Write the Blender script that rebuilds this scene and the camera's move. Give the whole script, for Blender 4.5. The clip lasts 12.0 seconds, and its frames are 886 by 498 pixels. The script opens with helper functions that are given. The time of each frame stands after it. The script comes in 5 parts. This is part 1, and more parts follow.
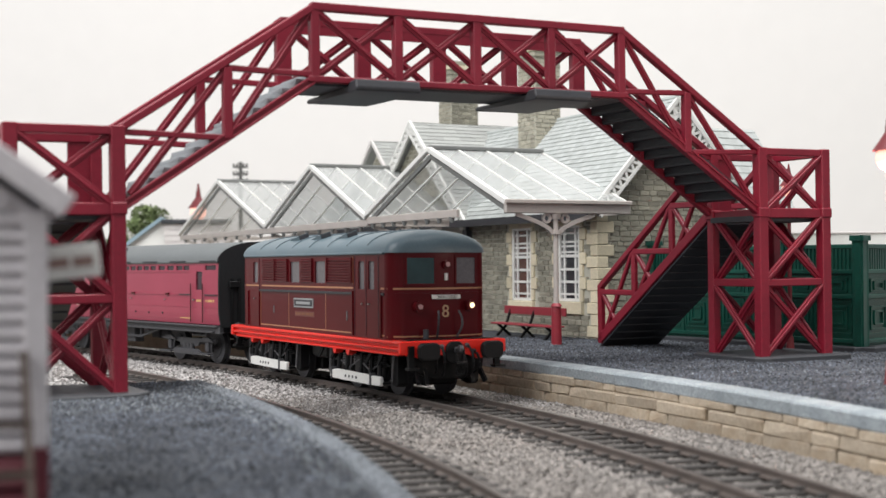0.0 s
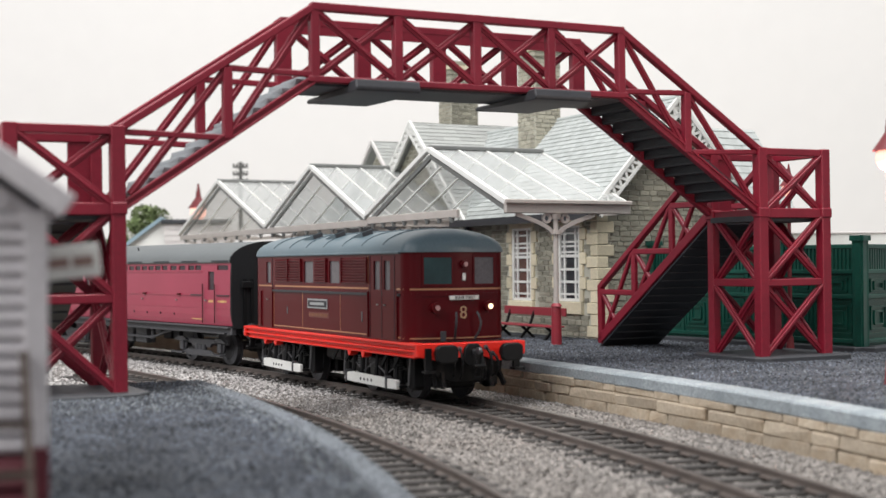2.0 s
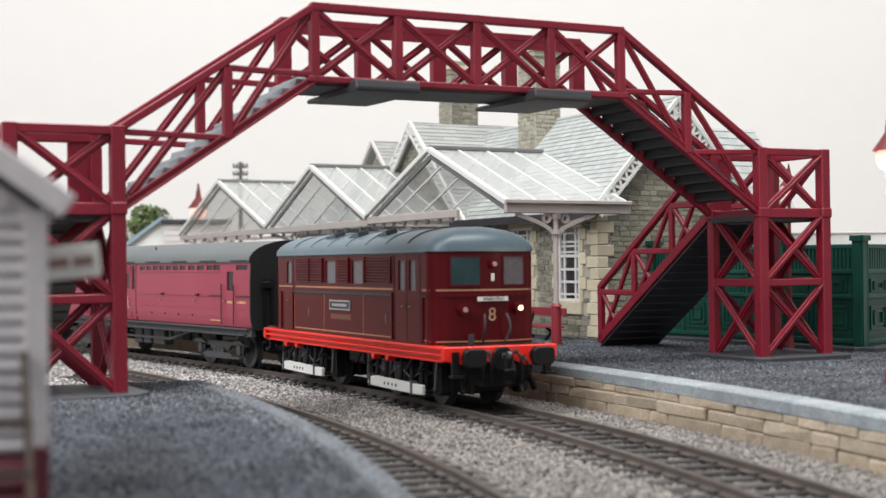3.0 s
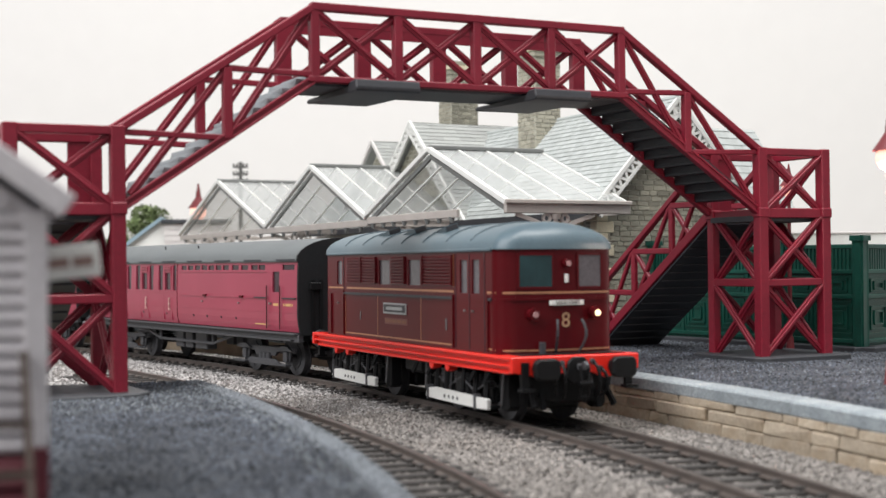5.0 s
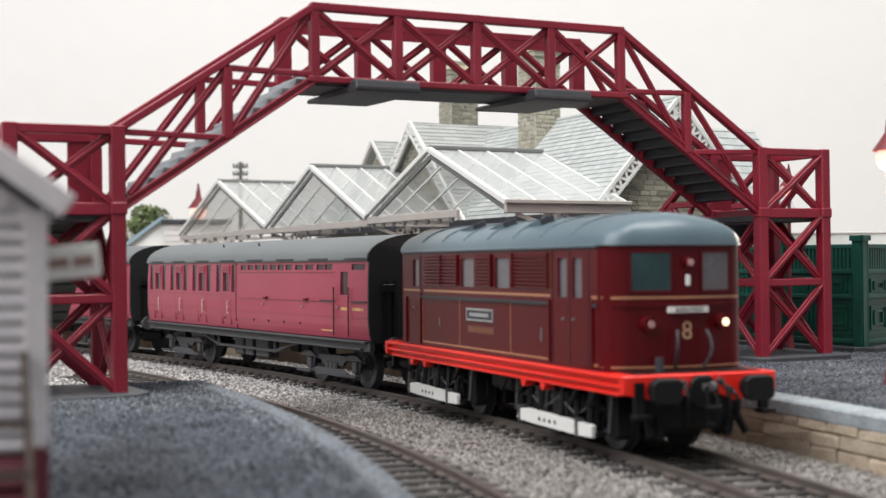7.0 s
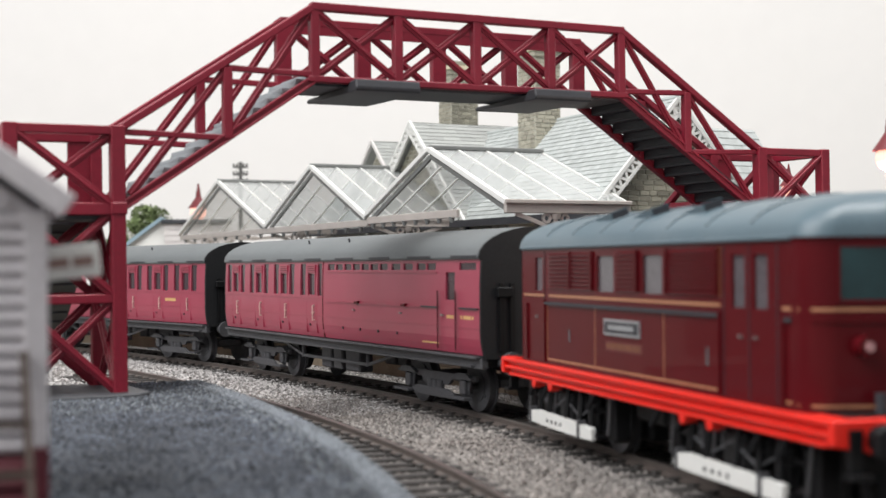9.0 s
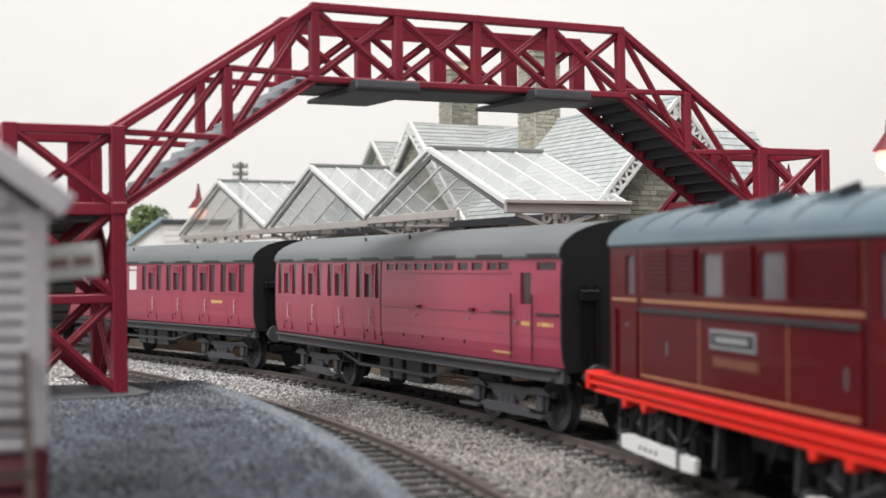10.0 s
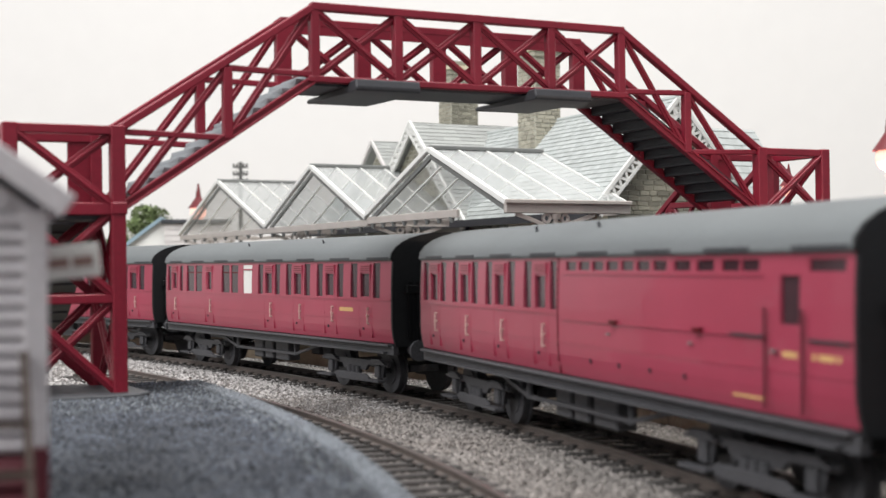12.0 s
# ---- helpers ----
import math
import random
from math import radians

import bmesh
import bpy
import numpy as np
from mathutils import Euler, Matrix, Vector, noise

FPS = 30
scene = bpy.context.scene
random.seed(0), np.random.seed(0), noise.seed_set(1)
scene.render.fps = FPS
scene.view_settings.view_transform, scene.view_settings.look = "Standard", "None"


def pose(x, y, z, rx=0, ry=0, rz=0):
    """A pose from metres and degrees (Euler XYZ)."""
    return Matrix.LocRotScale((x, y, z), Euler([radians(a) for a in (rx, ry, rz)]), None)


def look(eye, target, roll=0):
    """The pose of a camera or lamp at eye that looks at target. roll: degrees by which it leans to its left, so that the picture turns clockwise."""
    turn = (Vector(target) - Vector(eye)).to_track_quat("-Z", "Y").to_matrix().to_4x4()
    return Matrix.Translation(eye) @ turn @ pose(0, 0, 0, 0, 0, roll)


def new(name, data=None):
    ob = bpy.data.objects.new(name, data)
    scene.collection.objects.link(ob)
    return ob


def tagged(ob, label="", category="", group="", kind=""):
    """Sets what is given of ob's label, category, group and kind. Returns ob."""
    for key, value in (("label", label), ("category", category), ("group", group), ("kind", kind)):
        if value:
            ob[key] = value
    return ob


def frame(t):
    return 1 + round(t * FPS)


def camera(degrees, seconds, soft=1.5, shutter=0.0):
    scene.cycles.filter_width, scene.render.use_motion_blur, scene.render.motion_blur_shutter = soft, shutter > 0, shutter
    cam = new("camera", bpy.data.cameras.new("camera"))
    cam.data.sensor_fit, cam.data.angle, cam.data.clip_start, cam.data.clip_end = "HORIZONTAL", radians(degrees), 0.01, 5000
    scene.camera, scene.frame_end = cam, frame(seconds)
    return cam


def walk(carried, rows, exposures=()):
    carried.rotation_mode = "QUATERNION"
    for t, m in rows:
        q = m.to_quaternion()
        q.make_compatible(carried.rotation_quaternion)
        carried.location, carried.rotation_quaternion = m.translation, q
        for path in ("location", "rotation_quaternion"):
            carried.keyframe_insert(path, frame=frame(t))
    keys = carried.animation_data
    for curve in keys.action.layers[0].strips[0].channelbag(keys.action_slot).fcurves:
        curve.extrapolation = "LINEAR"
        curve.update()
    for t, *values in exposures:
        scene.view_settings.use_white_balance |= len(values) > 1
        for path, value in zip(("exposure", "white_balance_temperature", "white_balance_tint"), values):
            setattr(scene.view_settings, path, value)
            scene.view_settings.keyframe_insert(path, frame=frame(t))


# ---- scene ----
# A model railway station in 4 mm scale: lengths below are in millimetres, MM turns them into metres.
MM = 0.001
cam = camera(36.17, 12.0, soft=1.5, shutter=0.4)
cam.data.dof.use_dof = True
cam.data.dof.focus_distance = 0.47
cam.data.dof.aperture_fstop = 32
EYE = (0.0, 0.0, 38.58 * MM)
VIEW = look(EYE, (0.0, 1.0, 38.58 * MM + 0.012143), -0.379)
walk(cam, [(0.0, VIEW), (12.0, VIEW)])

# ---- world and light ----
world = bpy.data.worlds.new("room_light")
scene.world = world
world.use_nodes = True
wn = world.node_tree.nodes["Background"]
wn.inputs["Color"].default_value = (0.96, 0.985, 1.03, 1)
wn.inputs["Strength"].default_value = 0.39
scene.view_settings.exposure = 0.0


def area_lamp(name, eye, target, sx, sy, watts, colour):
    d = bpy.data.lights.new(name, "AREA")
    d.shape, d.size, d.size_y, d.energy, d.color = "RECTANGLE", sx, sy, watts, colour
    ob = new(name, d)
    ob.matrix_world = look(eye, target)
    return ob


area_lamp("ceiling_light", (-0.62, -0.12, 0.88), (0.05, 0.47, 0.03), 0.95, 0.95, 18.0, (0.99, 0.98, 0.985))
area_lamp("layout_light", (0.32, 0.28, 1.2), (0.08, 0.58, 0.03), 0.8, 0.4, 13.5, (1.0, 0.98, 0.95))

lamp_bulb = bpy.data.lights.new("platform_lamp_bulb", "POINT")
lamp_bulb.energy, lamp_bulb.color, lamp_bulb.shadow_soft_size = 0.10, (1.0, 0.80, 0.66), 0.003
new("platform_lamp_bulb", lamp_bulb).location = (0.109, 0.330, 0.0585)


# ---- materials ----
def mat(name, base, rough=0.6, metal=0.0, fine=1500.0, coarse=120.0, var=0.15, bump=0.15, island=0.0, piece=0.0, second=None, amount=0.5, spec=0.5, coat=0.0):
    m = bpy.data.materials.new(name)
    m.use_nodes = True
    nt = m.node_tree
    b = nt.nodes["Principled BSDF"]
    b.inputs["Roughness"].default_value, b.inputs["Metallic"].default_value = rough, metal
    b.inputs["Specular IOR Level"].default_value, b.inputs["Coat Weight"].default_value = spec, coat
    tc = nt.nodes.new("ShaderNodeTexCoord")
    n1, n2 = nt.nodes.new("ShaderNodeTexNoise"), nt.nodes.new("ShaderNodeTexNoise")
    n1.inputs["Scale"].default_value, n1.inputs["Detail"].default_value = fine, 4
    n2.inputs["Scale"].default_value, n2.inputs["Detail"].default_value = coarse, 5
    for n in (n1, n2):
        nt.links.new(tc.outputs["Object"], n.inputs["Vector"])
    add = nt.nodes.new("ShaderNodeMath")
    add.operation = "ADD"
    nt.links.new(n1.outputs["Fac"], add.inputs[0])
    nt.links.new(n2.outputs["Fac"], add.inputs[1])
    val = nt.nodes.new("ShaderNodeMapRange")
    val.inputs["From Min"].default_value, val.inputs["From Max"].default_value = 0.7, 1.3
    val.inputs["To Min"].default_value, val.inputs["To Max"].default_value = 1 - var, 1 + var
    nt.links.new(add.outputs[0], val.inputs["Value"])
    last = val.outputs["Result"]
    for source, k in (("island", island), ("piece", piece)):
        if k:
            g = nt.nodes.new("ShaderNodeNewGeometry" if source == "island" else "ShaderNodeObjectInfo")
            r = nt.nodes.new("ShaderNodeMapRange")
            r.inputs["To Min"].default_value, r.inputs["To Max"].default_value = 1 - k, 1 + k
            nt.links.new(g.outputs["Random Per Island" if source == "island" else "Random"], r.inputs["Value"])
            mul = nt.nodes.new("ShaderNodeMath")
            mul.operation = "MULTIPLY"
            nt.links.new(last, mul.inputs[0])
            nt.links.new(r.outputs["Result"], mul.inputs[1])
            last = mul.outputs[0]
    col = nt.nodes.new("ShaderNodeMix")
    col.data_type = "RGBA"
    col.inputs[6].default_value, col.inputs[7].default_value = (*base, 1), (*(second or base), 1)
    ramp = nt.nodes.new("ShaderNodeMapRange")
    ramp.inputs["From Min"].default_value, ramp.inputs["From Max"].default_value = 0.45, 0.62
    ramp.inputs["To Max"].default_value = amount
    nt.links.new(n2.outputs["Fac"], ramp.inputs["Value"])
    nt.links.new(ramp.outputs["Result"], col.inputs[0])
    vm = nt.nodes.new("ShaderNodeVectorMath")
    vm.operation = "SCALE"
    nt.links.new(col.outputs[2], vm.inputs[0])
    nt.links.new(last, vm.inputs["Scale"])
    nt.links.new(vm.outputs[0], b.inputs["Base Color"])
    if bump:
        bp = nt.nodes.new("ShaderNodeBump")
        bp.inputs["Strength"].default_value, bp.inputs["Distance"].default_value = bump, 0.0004
        nt.links.new(n1.outputs["Fac"], bp.inputs["Height"])
        nt.links.new(bp.outputs[0], b.inputs["Normal"])
    return m


def glow(name, colour, strength):
    m = bpy.data.materials.new(name)
    m.use_nodes = True
    b = m.node_tree.nodes["Principled BSDF"]
    b.inputs["Base Color"].default_value = (*colour, 1)
    b.inputs["Emission Color"].default_value = (*colour, 1)
    b.inputs["Emission Strength"].default_value = strength
    return m


def glass(name, colour, rough=0.05, alpha=0.35):
    m = bpy.data.materials.new(name)
    m.use_nodes = True
    b = m.node_tree.nodes["Principled BSDF"]
    b.inputs["Base Color"].default_value = (*colour, 1)
    b.inputs["Roughness"].default_value = rough
    b.inputs["Alpha"].default_value = alpha
    return m


BRIDGE = mat("bridge_red_plastic", (0.205, 0.0080, 0.0235), 0.42, fine=900, coarse=60, var=0.12, bump=0.05, second=(0.235, 0.012, 0.029))
PLINTH = mat("dark_grey_plastic", (0.042, 0.045, 0.052), 0.55, bump=0.1)
# Treads of the left flight: skylight on them is put into this lighter grey.
LITTREAD = mat("lit_tread_grey", (0.30, 0.32, 0.335), 0.6, bump=0.1)
UNDER = mat("underside_charcoal", (0.035, 0.036, 0.042), 0.5, bump=0.05)
LOCO = mat("loco_maroon", (0.084, 0.0048, 0.0076), 0.3, fine=2500, coarse=40, var=0.08, bump=0.015, second=(0.095, 0.0055, 0.0085), spec=0.12, coat=0.1)
OILYSTEEL = mat("oily_steel", (0.16, 0.16, 0.17), 0.35, metal=0.7, var=0.4, bump=0.1)
ROOFRIB = mat("roof_rib_grey", (0.062, 0.090, 0.108), 0.5, bump=0.04)
LOCOROOF = mat("loco_roof_grey", (0.092, 0.137, 0.163), 0.4, var=0.1, bump=0.04, coarse=50, second=(0.115, 0.152, 0.172))
COACH = mat("coach_crimson", (0.335, 0.041, 0.077), 0.36, fine=2500, coarse=35, var=0.07, bump=0.015, second=(0.36, 0.048, 0.088), spec=0.5, coat=0.25)
COACHROOF = mat("coach_roof_grey", (0.135, 0.147, 0.151), 0.62, var=0.1, bump=0.05, coarse=30)
BLACK = mat("black_plastic", (0.006, 0.006, 0.0068), 0.5, bump=0.06, spec=0.25)
FRAMEGREY = mat("weathered_underframe", (0.070, 0.070, 0.076), 0.55, var=0.35, bump=0.12, second=(0.036, 0.036, 0.04))
ENDBLACK = mat("coach_end_black", (0.015, 0.0155, 0.017), 0.5, var=0.2, bump=0.04, spec=0.3)
COACHGLASS = mat("tinted_coach_glass", (0.050, 0.027, 0.033), 0.1, fine=300, var=0.12, bump=0, coarse=60)
# Chimney stone made paler, with the light on its faces in the colour.
LITSTONE = mat("lit_chimney_stone", (0.38, 0.36, 0.29), 0.85, var=0.2, bump=0.4, island=0.25, second=(0.30, 0.285, 0.23), coarse=60)
BEAMRED = mat("signal_red", (0.80, 0.022, 0.012), 0.38, var=0.06, bump=0.02)
GOLD = mat("gold_line", (0.40, 0.19, 0.10), 0.4, var=0.1, bump=0)
LETTERDIM = mat("dull_gold_lettering", (0.20, 0.085, 0.04), 0.5, bump=0)
PLATEDIM = mat("dull_brown_strip", (0.125, 0.030, 0.026), 0.45, bump=0)
YELLOW = mat("yellow_lettering", (0.60, 0.37, 0.15), 0.5, var=0.1, bump=0)
WHITE = mat("white_paint", (0.74, 0.74, 0.71), 0.5, var=0.06, bump=0.05)
OFFWHITE = mat("off_white_paint", (0.66, 0.63, 0.615), 0.55, var=0.1, bump=0.1, second=(0.58, 0.55, 0.53))
CREAMSTONE = mat("cream_quoin_stone", (0.70, 0.63, 0.46), 0.8, var=0.15, bump=0.3, piece=0.14, second=(0.58, 0.52, 0.38))
STONE = mat("green_grey_stone", (0.255, 0.245, 0.195), 0.85, var=0.2, bump=0.4, island=0.3, second=(0.32, 0.30, 0.24), coarse=60)
MORTAR = mat("pale_mortar", (0.46, 0.45, 0.38), 0.9, var=0.15, bump=0.3)
SLATE = mat("pale_slate", (0.43, 0.455, 0.445), 0.6, var=0.1, bump=0.2, island=0.1, second=(0.35, 0.37, 0.36), coarse=30)
# Darker copy of the slate: shade on slopes turned from the light.
SHADEDSLATE = mat("shaded_gable_slate", (0.36, 0.37, 0.355), 0.7, var=0.14, bump=0.3, island=0.14, second=(0.27, 0.28, 0.27), coarse=40)
PALEGRIT = mat("pale_grit", (0.17, 0.185, 0.20), 0.85, var=0.4, bump=0.2, island=0.6, coarse=80)
CANOPYTRIM = mat("canopy_grey_beige", (0.44, 0.40, 0.37), 0.55, var=0.1, bump=0.05)
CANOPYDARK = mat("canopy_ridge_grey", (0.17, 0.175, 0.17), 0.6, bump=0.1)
# Pale colour and alpha give the haze of light reflected off clear panes.
CANOPYGLASS = glass("canopy_glazing", (0.54, 0.56, 0.55), 0.25, 0.34)
DARKGLASS = mat("dark_window_glass", (0.035, 0.04, 0.045), 0.08, var=0.2, bump=0, coarse=90)
CURTAINGLASS = mat("brown_window_glass", (0.10, 0.045, 0.035), 0.12, var=0.3, bump=0, coarse=60)
# Grey raised so that the backdrop's reflection in loco panes is painted in.
GREYGLASS = mat("grey_window_glass", (0.105, 0.094, 0.102), 0.1, var=0.25, bump=0, coarse=70)
TEALGLASS = mat("teal_window_glass", (0.016, 0.046, 0.05), 0.06, fine=120, var=0.35, bump=0, coarse=80)
RAIL = mat("weathered_rail", (0.135, 0.112, 0.10), 0.5, metal=0.3, var=0.25, bump=0.15)
RAILTOP = mat("polished_rail_head", (0.22, 0.20, 0.185), 0.35, metal=0.8, var=0.15, bump=0.05)
SLEEPER = mat("dark_sleeper", (0.055, 0.050, 0.047), 0.8, var=0.3, bump=0.3, piece=0.25)
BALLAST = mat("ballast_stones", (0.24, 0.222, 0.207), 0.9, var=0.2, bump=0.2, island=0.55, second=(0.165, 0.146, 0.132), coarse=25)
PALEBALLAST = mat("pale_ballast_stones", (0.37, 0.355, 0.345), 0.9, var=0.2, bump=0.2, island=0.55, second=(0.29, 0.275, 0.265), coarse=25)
BALLASTBED = mat("ballast_bed", (0.19, 0.175, 0.16), 0.95, var=0.4, bump=0.6, fine=1200)
PLATFORM = mat("platform_grit", (0.038, 0.043, 0.053), 0.85, var=0.45, bump=0.7, fine=1300, coarse=70, second=(0.062, 0.069, 0.082), amount=0.7)
GRIT = mat("loose_grit", (0.070, 0.078, 0.095), 0.85, var=0.7, bump=0.2, island=0.85, coarse=80)
COPING = mat("blue_grey_coping", (0.30, 0.335, 0.355), 0.8, var=0.38, bump=0.4, coarse=110, second=(0.175, 0.20, 0.215), amount=0.9, piece=0.1)
COPING2 = mat("mottled_edge_stone", (0.15, 0.168, 0.188), 0.8, var=0.25, bump=0.4, coarse=70, second=(0.10, 0.11, 0.13), amount=0.9)
# Same treads on the right flight, with underside shade put into the colour.
SHADETREAD = mat("shaded_stair_tread", (0.028, 0.030, 0.036), 0.5, bump=0.05)
TANPAINT = mat("tan_numeral", (0.42, 0.26, 0.15), 0.45, bump=0)
WALLSTONE = mat("sandstone_block", (0.43, 0.36, 0.275), 0.85, var=0.22, bump=0.5, piece=0.2, fine=900, coarse=130, second=(0.29, 0.225, 0.155), amount=0.75)
WALLJOINT = mat("sandstone_joint", (0.36, 0.29, 0.21), 0.95, var=0.2, bump=0.4)
FENCEGREEN = mat("fence_green", (0.006, 0.060, 0.044), 0.33, var=0.2, bump=0.08, coarse=90, second=(0.009, 0.080, 0.056))
BENCHRED = mat("bench_red", (0.24, 0.018, 0.03), 0.5, var=0.15, bump=0.08)
LEAF = mat("foliage", (0.16, 0.205, 0.09), 0.8, var=0.3, bump=0.2, island=0.5, second=(0.075, 0.115, 0.03))
BARK = mat("bark", (0.07, 0.05, 0.035), 0.9, bump=0.4)
BACKDROP = mat("faint_glow_backdrop_card", (0.79, 0.775, 0.76), 0.9, fine=40, coarse=1.5, var=0.015, bump=0)
# Faint emission on the card stands in for more light falling on it.
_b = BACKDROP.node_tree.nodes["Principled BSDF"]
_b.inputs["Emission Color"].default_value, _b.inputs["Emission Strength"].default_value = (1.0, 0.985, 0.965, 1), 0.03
BOARD = mat("baseboard", (0.28, 0.26, 0.22), 0.9, bump=0.2)
BLUEROOF = mat("blue_grey_roof", (0.26, 0.36, 0.42), 0.6, bump=0.1)
LAMPGLOW = glow("lit_lamp", (1.0, 0.52, 0.40), 1.3)
HEADGLOW = glow("lit_headlamp", (1.0, 0.84, 0.52), 1.7)
HEADOFF = mat("unlit_lamp_lens", (0.42, 0.24, 0.24), 0.2, bump=0)
BRASS = mat("pale_grab_rail", (0.60, 0.42, 0.37), 0.4, bump=0)
SIGNBAR = mat("faded_brown_lettering", (0.26, 0.17, 0.15), 0.7, bump=0)
GUARDRAIL = mat("dark_red_rail", (0.07, 0.008, 0.014), 0.45, bump=0)
STEEL = mat("dull_steel", (0.32, 0.31, 0.30), 0.4, metal=0.6, bump=0.05)
SILVERPLATE = mat("nameplate_silver", (0.42, 0.44, 0.45), 0.35, metal=0.5, bump=0)
HUTWHITE = mat("hut_white_boards", (0.55, 0.52, 0.535), 0.6, var=0.12, bump=0.1, second=(0.48, 0.455, 0.47))
HUTRED = mat("hut_red_base", (0.10, 0.011, 0.02), 0.6, var=0.2, bump=0.2)
TIMBER = mat("dark_timber", (0.065, 0.045, 0.035), 0.7, bump=0.3)
POLEGREY = mat("pole_grey", (0.10, 0.10, 0.095), 0.8, bump=0.2)
LAMPRED = mat("lamp_maroon", (0.16, 0.02, 0.025), 0.45, bump=0.05)


# ---- shape helpers (millimetres) ----
def box(bm, x0, x1, y0, y1, z0, z1, m=None):
    vs = [bm.verts.new(Vector(p) if m is None else m @ Vector(p)) for p in
          ((x0, y0, z0), (x1, y0, z0), (x1, y1, z0), (x0, y1, z0), (x0, y0, z1), (x1, y0, z1), (x1, y1, z1), (x0, y1, z1))]
    for f in ((0, 3, 2, 1), (4, 5, 6, 7), (0, 1, 5, 4), (1, 2, 6, 5), (2, 3, 7, 6), (3, 0, 4, 7)):
        bm.faces.new([vs[i] for i in f])
    return bm


def bevelled(bm, w):
    bmesh.ops.bevel(bm, geom=bm.edges[:], offset=w, segments=1, affect="EDGES")
    return bm


def nb():
    return bmesh.new()


def beam(bm, p, q, w, h, side=None):
    """A bar of section w x h from p to q; h lies in the upright plane through the bar."""
    p, q = Vector(p), Vector(q)
    d = (q - p).normalized()
    up = Vector(side) if side else (Vector((0, 0, 1)) if abs(d.z) < 0.98 else Vector((0, 1, 0)))
    a = d.cross(up).normalized() * (w / 2)
    b = a.cross(d).normalized() * (h / 2)
    vs = [bm.verts.new(v) for e in (p, q) for v in (e - a - b, e + a - b, e + a + b, e - a + b)]
    for f in ((0, 1, 2, 3), (7, 6, 5, 4), (0, 4, 5, 1), (1, 5, 6, 2), (2, 6, 7, 3), (3, 7, 4, 0)):
        bm.faces.new([vs[i] for i in f])
    return bm


def rod(bm, p, q, r, n=8, r2=None):
    p, q = Vector(p), Vector(q)
    m = Matrix.Translation((p + q) / 2) @ (q - p).to_track_quat("Z", "Y").to_matrix().to_4x4()
    bmesh.ops.create_cone(bm, cap_ends=True, segments=n, radius1=r, radius2=r if r2 is None else r2, depth=(q - p).length, matrix=m)
    return bm


def prism(bm, pts, axis, lo, hi):
    """A flat outline of (a, b) points pushed along x, y or z from lo to hi."""
    def at(a, b, c):
        return {"x": (c, a, b), "y": (a, c, b), "z": (a, b, c)}[axis]
    n = len(pts)
    A = [bm.verts.new(at(a, b, lo)) for a, b in pts]
    B = [bm.verts.new(at(a, b, hi)) for a, b in pts]
    bm.faces.new(A)
    bm.faces.new(B[::-1])
    for i in range(n):
        bm.faces.new((A[i], B[i], B[(i + 1) % n], A[(i + 1) % n]))
    return bm


def finish(bm, name, material, smooth=False):
    bmesh.ops.recalc_face_normals(bm, faces=bm.faces[:])
    bmesh.ops.scale(bm, vec=(MM, MM, MM), verts=bm.verts[:])
    me = bpy.data.meshes.new(name)
    bm.to_mesh(me)
    bm.free()
    me.materials.append(material)
    if smooth:
        me.shade_smooth()
        me.set_sharp_from_angle(angle=radians(35))
    return me


def part(name, bm, material, parent=None, label="", smooth=False):
    ob = new(name, finish(bm, name, material, smooth))
    if parent:
        ob.parent = parent
    return tagged(ob, label) if label else ob


def same_part(name, mesh, parent, m):
    ob = new(name, mesh)
    ob.parent = parent
    ob.matrix_basis = m
    return ob


def at_mm(x, y, z, rx=0, ry=0, rz=0):
    return pose(x * MM, y * MM, z * MM, rx, ry, rz)


def thing(name, m, label, category, group="", kind=""):
    ob = new(name)
    ob.empty_display_size = 0.005
    ob.matrix_basis = m
    return tagged(ob, label, category, group, kind)


def raw(name, verts, faces, material, parent=None, label="", category="", kind="", smooth=False):
    me = bpy.data.meshes.new(name)
    me.from_pydata((np.asarray(verts) * MM).tolist(), [], faces)
    me.materials.append(material)
    me.update()
    ob = new(name, me)
    if parent:
        ob.parent = parent
    return tagged(ob, label, category, "", kind)


